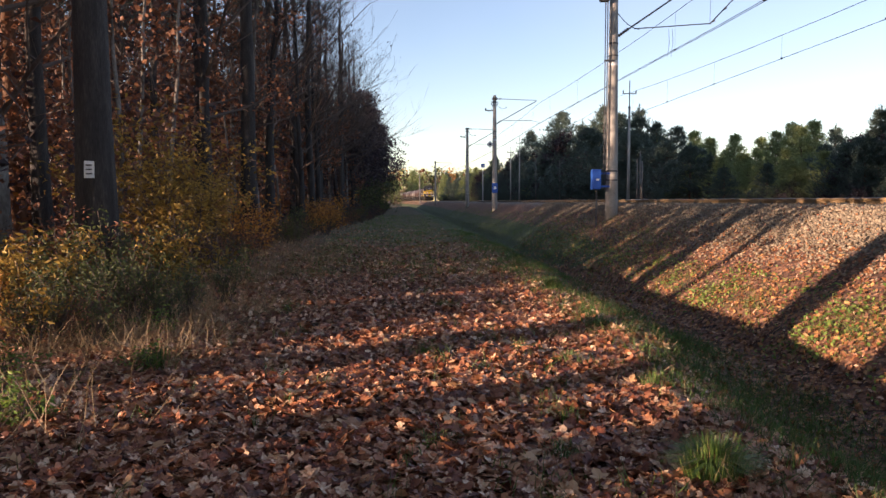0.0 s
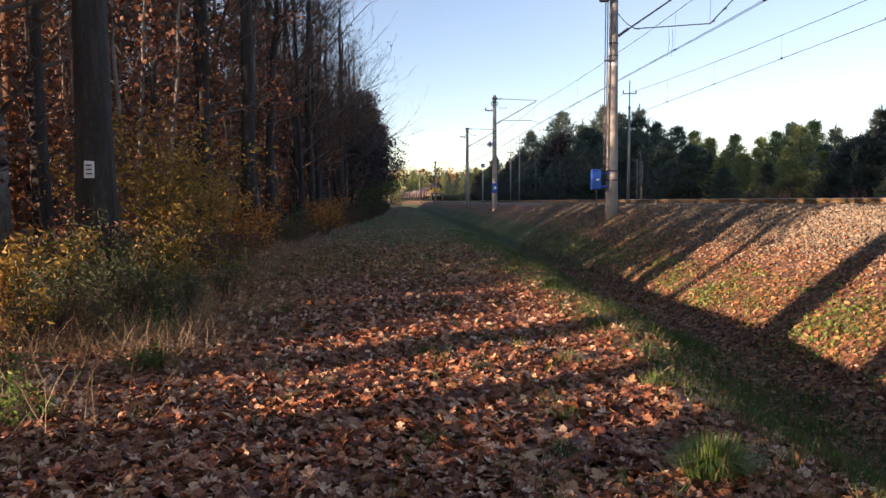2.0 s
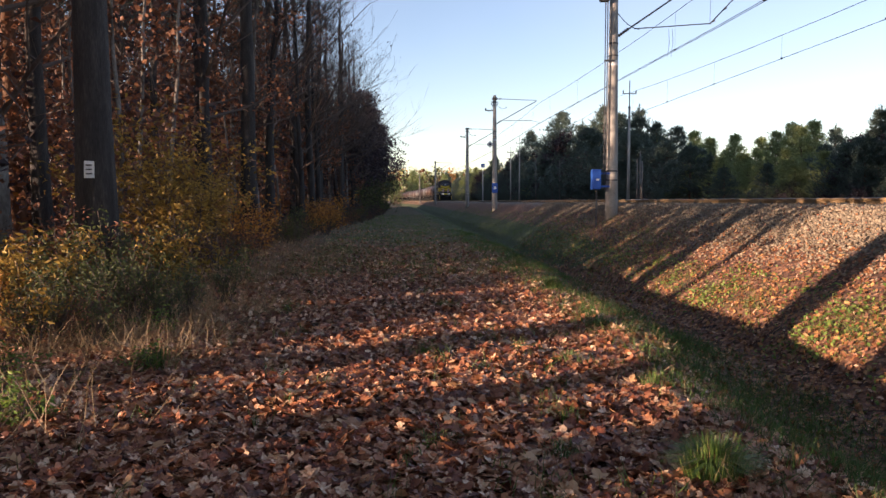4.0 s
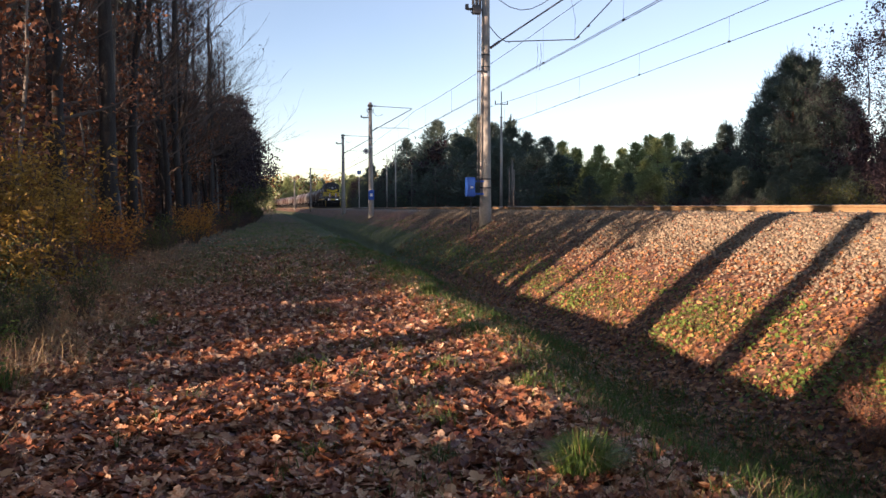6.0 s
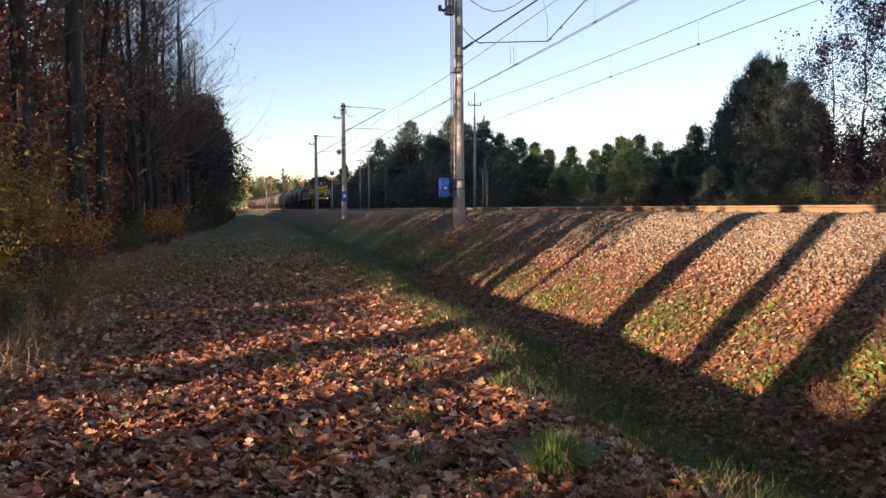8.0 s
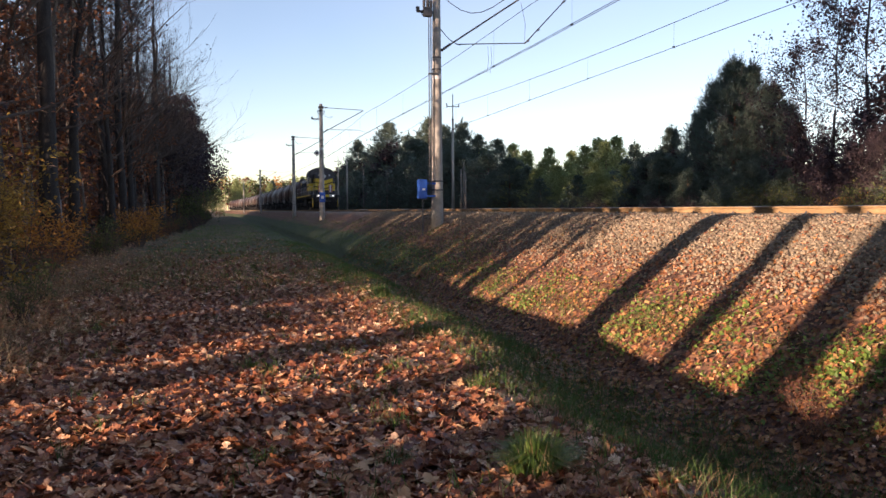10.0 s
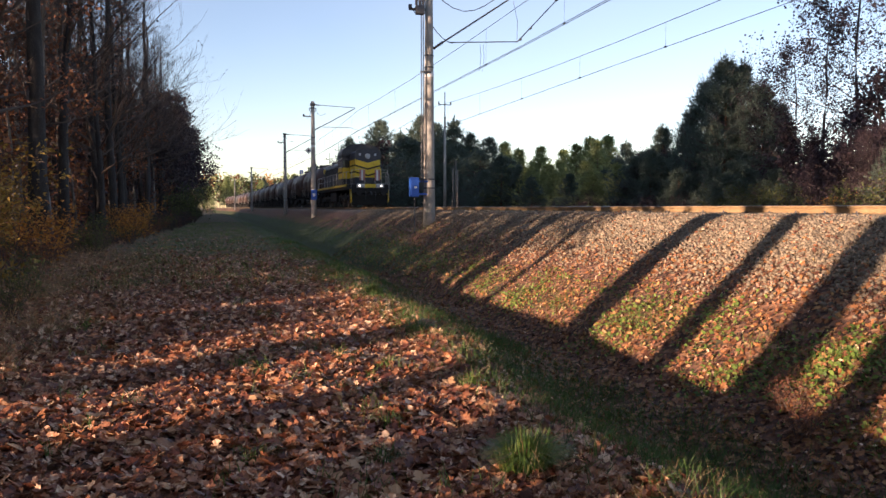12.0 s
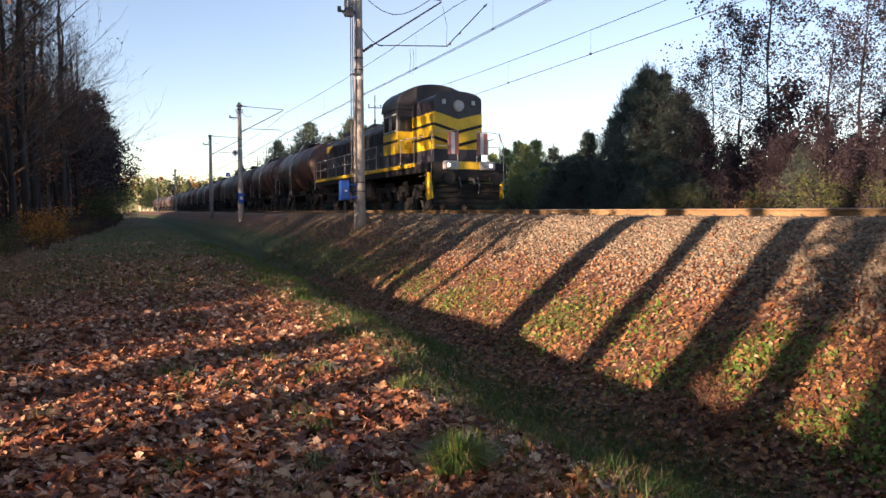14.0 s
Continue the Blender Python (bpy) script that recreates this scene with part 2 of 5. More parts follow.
# ---- mesh helpers ----
class Geo:
    """Vertices and faces gathered for one mesh."""

    def __init__(self):
        self.v, self.f, self.m = [], [], []

    def add(self, verts, faces, slot=0):
        k = len(self.v)
        self.v.extend(tuple(p) for p in verts)
        self.f.extend(tuple(i + k for i in f) for f in faces)
        self.m.extend([slot] * len(faces))

    def tube(self, pts, radii, n=6, slot=0, cap=True):
        rings = []
        pts = [Vector(p) for p in pts]
        for i, p in enumerate(pts):
            d = (pts[min(i + 1, len(pts) - 1)] - pts[max(i - 1, 0)])
            d = d.normalized() if d.length > 1e-9 else Vector((0, 0, 1))
            u = d.cross(Vector((0, 0, 1)))
            u = u.normalized() if u.length > 0.05 else d.cross(Vector((1, 0, 0))).normalized()
            w = d.cross(u)
            r = radii[i]
            rings.append([p + r * (math.cos(2 * math.pi * j / n) * u + math.sin(2 * math.pi * j / n) * w) for j in range(n)])
        verts = [q for ring in rings for q in ring]
        faces = [(i * n + j, i * n + (j + 1) % n, (i + 1) * n + (j + 1) % n, (i + 1) * n + j) for i in range(len(pts) - 1) for j in range(n)]
        if cap:
            faces += [tuple(range(n))[::-1], tuple((len(pts) - 1) * n + j for j in range(n))]
        self.add(verts, faces, slot)

    def box(self, c, s, m=None, chamfer=0.0, slot=0):
        """A box with its edges along y, x and z cut off by chamfer."""
        x, y, z = (q / 2 for q in s)
        b = min(chamfer, x * 0.9, y * 0.9, z * 0.9)
        if b <= 0:
            vs = [(i * x, j * y, k * z) for i in (-1, 1) for j in (-1, 1) for k in (-1, 1)]
            fs = [(0, 1, 3, 2), (4, 6, 7, 5), (0, 4, 5, 1), (2, 3, 7, 6), (0, 2, 6, 4), (1, 5, 7, 3)]
        else:
            bm = bmesh.new()
            bmesh.ops.create_cube(bm, size=1)
            for q in bm.verts:
                q.co = (q.co.x * s[0], q.co.y * s[1], q.co.z * s[2])
            bmesh.ops.bevel(bm, geom=bm.edges[:], offset=b, segments=2, affect="EDGES", profile=0.5)
            bm.verts.index_update()
            vs = [tuple(q.co) for q in bm.verts]
            fs = [tuple(q.index for q in f.verts) for f in bm.faces]
            bm.free()
        mm = Matrix.Translation(c) @ (m if m else Matrix())
        self.add([mm @ Vector(p) for p in vs], fs, slot)

    def prism(self, outline, y0, y1, slot=0, m=None):
        """An outline of (x, z) drawn out along y."""
        n = len(outline)
        vs = [(x, y0, z) for x, z in outline] + [(x, y1, z) for x, z in outline]
        if m:
            vs = [m @ Vector(p) for p in vs]
        fs = [(i, (i + 1) % n, n + (i + 1) % n, n + i) for i in range(n)] + [tuple(range(n))[::-1], tuple(range(n, 2 * n))]
        self.add(vs, fs, slot)

    def mesh(self, name, mats, smooth=False):
        me = bpy.data.meshes.new(name)
        me.from_pydata(self.v, [], self.f)
        for q in mats if isinstance(mats, (list, tuple)) else [mats]:
            me.materials.append(q)
        if any(self.m):
            me.polygons.foreach_set("material_index", self.m)
        if smooth:
            me.polygons.foreach_set("use_smooth", [True] * len(self.f))
        me.update()
        return me


def part(name, geo, material, parent, label="", smooth=False):
    ob = new(name, geo.mesh(name, material, smooth))
    ob.parent = parent
    if label:
        tagged(ob, label)
    return ob


def thing(name, label, category, group="", kind="", m=None):
    ob = new(name)
    ob.empty_display_size = 0.2
    tagged(ob, label, category, group, kind)
    if m:
        ob.matrix_basis = m
    return ob


def solid(name, geo, material, label="", category="", group="", kind="", smooth=False):
    return tagged(new(name, geo.mesh(name, material, smooth)), label, category, group, kind)


# ---- plan ----
TRACKS = (10.4, 14.4)      # centre lines of the two tracks
RAIL = 1.54                # top of the rails
BEND, RADIUS = 100.0, 3300.0


def bend(s):
    """How far the line has turned off to the left at s metres ahead."""
    if s <= BEND:
        return 0.0
    return (min(s, 700) - BEND) ** 2 / (2 * RADIUS) + max(0, s - 700) * 600 / RADIUS


def bend_angle(s):
    return math.atan(max(0, min(s, 700) - BEND) / RADIUS)


PROFILE = [(-900, 0.8), (-60, 0.6), (-20, 0.5), (-8, 0.32), (-5, 0.2), (-3.2, 0.06), (-1, 0.0), (1.4, 0.02), (2.2, 0.08), (2.55, 0.0), (3.0, -0.26), (3.5, -0.46), (4.0, -0.54),
           (4.5, -0.44), (5.0, -0.15), (7.1, 0.93), (7.9, 1.29), (8.3, 1.36), (12, 1.37), (16.3, 1.36), (17.2, 1.2), (19.5, 0.9), (24, 0.85), (900, 1.5)]
PX, PZ = [p[0] for p in PROFILE], [p[1] for p in PROFILE]


def height(x, y, rough=True):
    xe = x + bend(y)
    if 1.2 < xe < 5:
        k = min(1, (xe - 1.2) / 0.8) * min(1, (5 - xe) / 0.8)
        xe -= k * (min(0.55, max(-0.4, (y - 6) * 0.05)) + 0.18 * math.sin(y * 0.9))
    z = float(np.interp(xe, PX, PZ))
    if rough:
        amp = 0.0 if xe > 8.6 and xe < 16.6 else 0.05
        z += amp * noise.noise((x * 0.7, y * 0.7, 0)) + amp * 0.4 * noise.noise((x * 2.3, y * 2.3, 5))
    return z


# ---- ground ----
def build_ground():
    xs = sorted(set(np.round(np.concatenate([np.arange(-6, 9.01, 0.2), np.arange(-30, -6, 1.0), np.arange(9.2, 26, 0.5), np.arange(26, 80, 4),
                                             np.arange(-80, -30, 5), np.array([-1500, -700, -300, -150, 150, 300, 700, 1500])]), 3)))
    ys = sorted(set(np.round(np.concatenate([np.arange(0, 30, 0.25), np.arange(30, 80, 0.8), np.arange(80, 300, 4), np.arange(-40, 0, 2),
                                             np.array([-1500, -600, -200, -90, 340, 400, 500, 600, 700, 900, 1300, 2500])]), 3)))
    nx, ny = len(xs), len(ys)
    verts, cover = [], []
    for y in ys:
        for x in xs:
            verts.append((x, y, height(x, y)))
            xe = x + bend(y)
            green = max(0, 1 - abs(xe - 3.0) / 0.8) * 0.6 + max(0, 1 - abs(xe - 5.2) / 0.9) * 0.42 + (0.4 if xe > 17.5 else 0)
            if y > 16:
                green += min(1, (y - 16) / 12) * (0.5 if -3.5 < xe < 6 else 0)
            mossy = float(np.interp(y, [17, 24], [0, 1]))
            green += mossy * max(0, 1 - abs(xe - 5.9) / 1.9) * 0.5
            stones = float(np.interp(xe - 0.7 * mossy, [6.1, 6.9, 7.8, 17, 18], [0, 0.45, 1.0, 1.0, 0])) * (1.0 if y < 40 else 0.8)
            cover.append((0, min(1, green), min(1, stones), 1))
    faces = [(j * nx + i, j * nx + i + 1, (j + 1) * nx + i + 1, (j + 1) * nx + i) for j in range(ny - 1) for i in range(nx - 1)]
    g = Geo()
    g.v, g.f, g.m = verts, faces, [0] * len(faces)
    ob = solid("ground", g, M["ground"], "leaf-strewn woodland track, grassy ditch and gravel railway bank", "ground", kind="structure", smooth=True)
    a = ob.data.color_attributes.new("cover", "FLOAT_COLOR", "POINT")
    a.data.foreach_set("color", np.array(cover).ravel())
    return ob


ground = build_ground()


# ---- railway ----
def line_point(x, s, z=0.0):
    return Vector((x - bend(s), s, z))


def build_track(x0):
    top = RAIL
    prof = [(-0.07, -0.16), (0.07, -0.16), (0.07, -0.145), (0.012, -0.12), (0.012, -0.045), (0.036, -0.035), (0.036, -0.004), (0.028, 0.0),
            (-0.028, 0.0), (-0.036, -0.004), (-0.036, -0.035), (-0.012, -0.045), (-0.012, -0.12), (-0.07, -0.145)]
    trk = thing("railway_track", "rusty steel rails on concrete sleepers in pale gravel ballast", "railway track", "railway tracks", "structure")
    ss = list(np.arange(-60, 100, 20)) + list(np.arange(100, 720, 20))
    for side in (-0.755, 0.755):
        g = Geo()
        n = len(prof)
        vs, fs = [], []
        for s in ss:
            vs += [line_point(x0 + side + px, s, top + pz) for px, pz in prof]
        for i in range(len(ss) - 1):
            for j in range(n):
                fs.append((i * n + j, i * n + (j + 1) % n, (i + 1) * n + (j + 1) % n, (i + 1) * n + j))
        g.add(vs, fs)
        g.m = [1 if (k % n) in (6, 7, 8) else 0 for k in range(len(fs))]
        part("rail", g, [M["rail"], M["railtop"]], trk)
    sl = Geo()
    sl.prism([(-1.3, -0.2), (1.3, -0.2), (1.3, -0.04), (1.1, 0.0), (0.45, 0.0), (0.3, -0.03), (-0.3, -0.03), (-0.45, 0.0), (-1.1, 0.0), (-1.3, -0.04)], -0.13, 0.13)
    for side in (-0.755, 0.755):
        for q in (-1, 1):
            sl.box((side + q * 0.1, 0, 0.02), (0.07, 0.12, 0.05), slot=1)
            sl.tube([(side + q * 0.1, 0.0, 0.02), (side + q * 0.1, 0.0, 0.075)], [0.016, 0.016], 6, 1)
    me = sl.mesh("sleeper", [M["sleeper"], M["steel"]])
    s = -3.0
    count = 0
    while s < 90:
        o = new("sleeper", me)
        o.parent = trk
        o.matrix_basis = Matrix.Translation(line_point(x0, s, top - 0.165))
        s += 0.62
        count += 1
    rest = Geo()
    while s < 420:
        rest.box(line_point(x0, s, top - 0.24), (2.6, 0.26, 0.16))
        s += 0.62
    part("far_sleepers", rest, M["sleeper"], trk)["kind"] = "stuff"
    return trk


for tx in TRACKS:
    build_track(tx)


# ---- masts and wires ----
def catenary_mast(y, tall=9.2, arm=True, x=7.0, reach=3.1, base=0.21, wire=5.7, low=-0.1, high=1.6, pull_off=False, horn=False):
    foot = Vector((x - bend(y), y, height(x - bend(y), y, False) - 0.4))
    th = thing("catenary_mast", "weathered grey concrete railway mast on the gravel bank", "mast", "masts along the line", m=Matrix.Translation(foot))
    tall += 0.4
    g = Geo()
    g.tube([(0, 0, 0), (0, 0, 0.9), (0, 0, 3), (0, 0, 6), (0, 0, tall)], [base, base * 0.97, base * 0.86, base * 0.72, base * 0.56], 14)
    part("pole", g, M["concrete"], th, smooth=True)
    for z in (1.65, 1.95, 5.75, 6.15):
        b = Geo()
        r = base * (1 - 0.44 * z / tall) + 0.008
        b.tube([(0, 0, z), (0, 0, z + 0.05)], [r, r], 14)
        part("band", b, M["steel"], th)
    b = Geo()
    r = base * (1 - 0.44 * 5.5 / tall) + 0.004
    b.tube([(0, 0, 5.45), (0, 0, 5.62)], [r, r], 14)
    part("number_plate_band", b, M["white"], th, "white painted band")
    if arm:
        wire_z = RAIL + wire - foot.z
        c = Geo()
        c.tube([(0.1, 0, wire_z + low), (reach, 0, wire_z + high)], [0.028, 0.028], 8)
        part("cantilever_tube", c, M["steel"], th)
        c = Geo()
        c.tube([(0.08, 0, wire_z + high + 0.15), (reach, 0, wire_z + high + 0.05)], [0.02, 0.02], 8)
        part("stay_tube", c, M["steel"], th)
        sz = wire_z + (-0.12 if pull_off else 0.16)
        se = reach + 0.25 if pull_off else reach - 0.35
        c = Geo()
        c.tube([(0.7, 0, sz), (se, 0, sz + (0.2 if pull_off else 0.02))], [0.018, 0.018], 8)
        part("steady_tube", c, M["steel"], th)
        c = Geo()
        if pull_off:
            for q in (-0.03, 0.03):
                c.tube([(se - 0.05, q, sz + 0.18), (se + 1.55, q, sz + 1.85)], [0.016, 0.016], 6)
            for k in (0.05, 0.3, 0.95):
                c.box((se + 1.55 * k, 0, sz + 0.2 + 1.65 * k), (0.06, 0.12, 0.06))
        else:
            c.tube([(se, 0, sz + 0.02), (se + 0.55, 0, wire_z + 0.02)], [0.012, 0.012], 6)
        part("registration_arm", c, M["steel"], th)
        if pull_off:
            for dx in (1.86, 1.98, se - 0.3):
                c = Geo()
                c.tube([(dx, 0, sz), (dx + 0.04, 0.02, sz - 0.45), (dx - 0.03, 0, sz - 0.9)] if dx < 2.5 else [(dx + 0.25, 0, sz + 0.2), (dx + 0.27, 0, sz + 0.9), (dx + 0.1, 0, sz + 1.6)], [0.007] * 3, 4)
                part("dropper_wire", c, M["wire"], th)
            c = Geo()
            c.tube([(0.1 + 2.6 * k, 0.05, wire_z + high - 0.75 * math.sin(math.pi * k) * (1 - 0.25 * k) + 0.1 * k) for k in (0, 0.15, 0.3, 0.45, 0.6, 0.75, 0.9, 1)], [0.014] * 8, 5)
            part("jumper_cable", c, M["wire"], th)
            c = Geo()
            c.tube([(0.12 + 0.75 * k, 0.05, wire_z + 0.42 - 0.55 * k - 0.12 * math.sin(math.pi * k)) for k in (0, 0.25, 0.5, 0.75, 1)], [0.014] * 5, 5)
            part("jumper_cable", c, M["wire"], th)
        if horn:
            c = Geo()
            c.tube([(0.24 * math.cos(a), 0, tall - 0.55 + 0.24 * math.sin(a)) for a in [math.pi * (0.85 + 1.3 * k / 8) for k in range(9)]], [0.03] * 9, 6)
            c.box((0, 0, tall - 0.3), (0.2, 0.2, 0.5), chamfer=0.03)
            part("horn_gap", c, M["steel"], th)
        for z in (wire_z + low, wire_z + high + 0.15):
            ins = Geo()
            for i in range(5):
                ins.tube([(0.18 + i * 0.07, 0, z + (0.05 * i + 0.05 if z < wire_z + 0.2 else -0.003 * i)), (0.21 + i * 0.07, 0, z + (0.05 * i + 0.07 if z < wire_z + 0.2 else -0.003 * i))], [0.06, 0.045], 8)
            part("insulator", ins, M["porcelain"], th)
        c = Geo()
        c.box((-0.35, 0, wire_z + 0.9), (0.7, 0.07, 0.07))
        c.box((-0.66, 0, wire_z + 0.98), (0.1, 0.1, 0.14))
        part("side_bracket", c, M["steel"], th)
        for dx, sag in ((-0.6, 0.5),) if pull_off else ((-0.6, 0.5), (0.9, 0.35)):
            c = Geo()
            za, zb = wire_z + high + 0.1, wire_z + (0.95 if dx < 0 else high * 0.55 + low * 0.45 + 0.3)
            c.tube([(dx * k, 0.12 * math.sin(math.pi * k), za + (zb - za) * k - sag * math.sin(math.pi * k)) for k in (0, 0.2, 0.4, 0.6, 0.8, 1)], [0.012] * 6, 5)
            part("jumper_cable", c, M["wire"], th)
        c = Geo()
        c.box((0, 0, wire_z + high + 0.15), (0.36, 0.36, 0.16), chamfer=0.02)
        c.box((-0.02, 0.0, wire_z + high - 0.1), (0.3, 0.28, 0.08))
        part("head_clamp", c, M["steel"], th)
    return th


for my, tall, arm, mx in ((23.9, 9.2, True, 7.05), (53.3, 8.4, True, 6.9), (75.4, 8.2, True, 6.9), (140.8, 8.4, True, 6.9), (205, 8.2, True, 6.9)):
    catenary_mast(my, tall, arm, x=mx, **(dict(wire=5.76, low=-0.4, high=1.6, reach=3.05, pull_off=True) if my < 30 else dict(horn=my < 60)))


# ---- vegetation ----
def limb(g, tips, p, d, length, r, depth, rng, up=0.15, sides=6, kids=3, bend_by=0.25, slot=0):
    """A tapering, bending limb that forks; the ends are gathered in tips."""
    segs = 4 if depth > 1 else 3
    pts, rad = [p.copy()], [r]
    d = d.normalized()
    for i in range(segs):
        d = (d + Vector((rng.uniform(-1, 1), rng.uniform(-1, 1), rng.uniform(-0.6, 1) * 0.6 + up)) * bend_by).normalized()
        pts.append(pts[-1] + d * length / segs)
        rad.append(max(0.004, r * (1 - 0.75 * (i + 1) / segs)))
    g.tube(pts, rad, max(3, sides), slot, cap=False)
    if depth <= 0:
        tips.append((pts[-1], d))
        tips.append((pts[-2], d))
        return
    for k in range(kids):
        i = rng.choice(range(1, segs + 1))
        nd = (d + Vector((rng.uniform(-1, 1), rng.uniform(-1, 1), rng.uniform(-0.3, 0.7))) * 0.9).normalized()
        limb(g, tips, pts[i], nd, length * rng.uniform(0.45, 0.7), rad[i] * 0.65, depth - 1, rng, up, sides - 1, kids, bend_by, slot)


def leaf_at(g, p, size, rng, slot=1, narrow=0.5, droop=0.3):
    a = Vector((rng.uniform(-1, 1), rng.uniform(-1, 1), rng.uniform(-0.7, 0.5) - droop)).normalized()
    b = a.cross(Vector((rng.uniform(-1, 1), rng.uniform(-1, 1), rng.uniform(-1, 1)))).normalized()
    w = a.cross(b) * size * 0.12
    q = b * size * narrow
    g.add([p, p + a * size * 0.45 + q + w, p + a * size, p + a * size * 0.45 - q + w], [(0, 1, 2), (0, 2, 3)], slot)


def broadleaf(seed, tall, r, first=0.35, limbs=14, reach=0.3, leaves=0, size=0.12, kids=3, depth=2, up=0.2, lean=0.03):
    """Trunk and crown of a broad-leaved tree, mostly bare in autumn."""
    rng = random.Random(seed)
    t, c, tips = Geo(), Geo(), []
    n = 9
    pts, rad = [], []
    off = Vector((0, 0, 0))
    for i in range(n):
        k = i / (n - 1)
        off += Vector((rng.uniform(-1, 1), rng.uniform(-1, 1), 0)) * tall * lean * 0.4
        pts.append(Vector((off.x * min(1, k * 2), off.y * min(1, k * 2), tall * k - 0.3 * (i == 0))))
        rad.append(r * (1.25 if i == 0 else (1 - k) ** 0.8) + 0.012)
    t.tube(pts, rad, 10)
    for i in range(limbs):
        k = first + (1 - first) * (i + rng.random()) / limbs
        j = min(n - 2, int(k * (n - 1)))
        p = pts[j].lerp(pts[j + 1], k * (n - 1) - j)
        a = rng.uniform(0, 2 * math.pi)
        d = Vector((math.cos(a), math.sin(a), rng.uniform(0.2, 0.9)))
        limb(c, tips, p, d, tall * reach * (1.15 - k) * rng.uniform(0.7, 1.2), r * 0.35 * (1.2 - k), depth, rng, up, 5, kids)
    for i in range(leaves):
        p, d = rng.choice(tips)
        leaf_at(c, p + Vector((rng.gauss(0, 1), rng.gauss(0, 1), rng.gauss(0, 1))) * size * 1.6, size * rng.uniform(0.6, 1.3), rng)
    return t, c


def pine(seed, tall, r, first=0.12, width=0.27, tufts=900, tuft=0.36, broad=0.03, blades=8, cone=False):
    """A pine: whorls of limbs that carry tufts of needles."""
    rng = random.Random(seed)
    t, c = Geo(), Geo()
    t.tube([(0, 0, -0.3), (0.03 * tall * rng.uniform(-1, 1), 0, tall * 0.5), (0, 0, tall * 0.97)], [r * 1.15, r * 0.7, 0.02], 8)
    whorls = max(6, int(tall * (1 - first) / 0.42))
    spots = []
    for w in range(whorls):
        k = first + (1 - first) * (w + rng.uniform(-0.2, 0.2)) / whorls
        z = tall * k
        reach = tall * width * ((1.06 * (1 - k) ** 0.9 + 0.02) if cone else min(1.0, (1 - k) ** 0.9 * 1.2 + 0.03)) * (0.75 + 0.25 * min(1, (k - first) * 6 + 0.3))
        for b in range(9):
            a = rng.uniform(0, 2 * math.pi)
            ln = reach * rng.uniform(0.4, 1.12)
            tip = Vector((math.cos(a) * ln, math.sin(a) * ln, z + ln * rng.uniform(0.1, 0.5)))
            base = Vector((0, 0, z))
            mid = base.lerp(tip, 0.5) + Vector((0, 0, -0.08 * ln))
            c.tube([base, mid, tip], [0.035 * (1.1 - k) * tall / 8, 0.02 * tall / 8, 0.008], 4, cap=False)
            spots.append((mid, tip, ln))
    for i in range(tufts):
        mid, tip, ln = rng.choice(spots)
        k = rng.uniform(-0.5, 1.05) if rng.random() < 0.4 else rng.uniform(0.5, 1.05)
        p = mid.lerp(tip, k) + Vector((rng.gauss(0, 1), rng.gauss(0, 1), rng.gauss(0, 0.8))) * (0.1 + 0.1 * ln)
        axis = (Vector((p.x, p.y, 0)).normalized() * rng.uniform(0.2, 0.9) + Vector((rng.uniform(-0.4, 0.4), rng.uniform(-0.4, 0.4), rng.uniform(0.3, 1.1)))).normalized()
        for j in range(blades):
            d = (axis * 0.9 + Vector((rng.uniform(-1, 1), rng.uniform(-1, 1), rng.uniform(-1, 1)))).normalized()
            s = d.cross(Vector((rng.uniform(-1, 1), rng.uniform(-1, 1), rng.uniform(-1, 1)))).normalized() * broad
            q = p + axis * tuft * 0.9 * j / blades
            c.add([q - s, q + s, q + d * tuft * rng.uniform(0.5, 0.9)], [(0, 1, 2)], 1)
    # upright young shoots at the ends of the limbs
    for mid, tip, ln in spots:
        for q in range(2 if cone else 1):
            root = mid.lerp(tip, rng.uniform(0.6, 1.0))
            axis = (Vector((root.x, root.y, 0)).normalized() * rng.uniform(0.1, 0.5) + Vector((rng.uniform(-0.15, 0.15), rng.uniform(-0.15, 0.15), 1))).normalized()
            long = tall * rng.uniform(0.035, 0.075) * (1.6 if cone else 1.0)
            c.tube([root, root + axis * long], [0.012, 0.004], 3, cap=False)
            for j in range(14):
                d = (axis * 1.1 + Vector((rng.uniform(-1, 1), rng.uniform(-1, 1), rng.uniform(-0.4, 0.6)))).normalized()
                s = d.cross(Vector((rng.uniform(-1, 1), rng.uniform(-1, 1), rng.uniform(-1, 1)))).normalized() * broad * 0.8
                o = root + axis * long * j / 14
                c.add([o - s, o + s, o + d * tuft * 0.55], [(0, 1, 2)], 1)
    for i in range(8 if cone else 2):
        a, k = rng.uniform(0, 6.3), rng.uniform(0.82 if cone else 0.94, 1.0)
        q = tall * width * (1 - k) * 1.1 * rng.random()
        p = Vector((math.cos(a) * q, math.sin(a) * q, tall * k))
        ln = tall * rng.uniform(0.04, 0.09)
        for j in range(40):
            d = Vector((rng.uniform(-1, 1), rng.uniform(-1, 1), rng.uniform(0.2, 1.2))).normalized()
            s = d.cross(Vector((rng.uniform(-1, 1), rng.uniform(-1, 1), rng.uniform(-1, 1)))).normalized() * broad
            o = p + Vector((0, 0, ln * j / 40))
            c.add([o - s, o + s, o + d * tuft * 0.55], [(0, 1, 2)], 1)
    return t, c


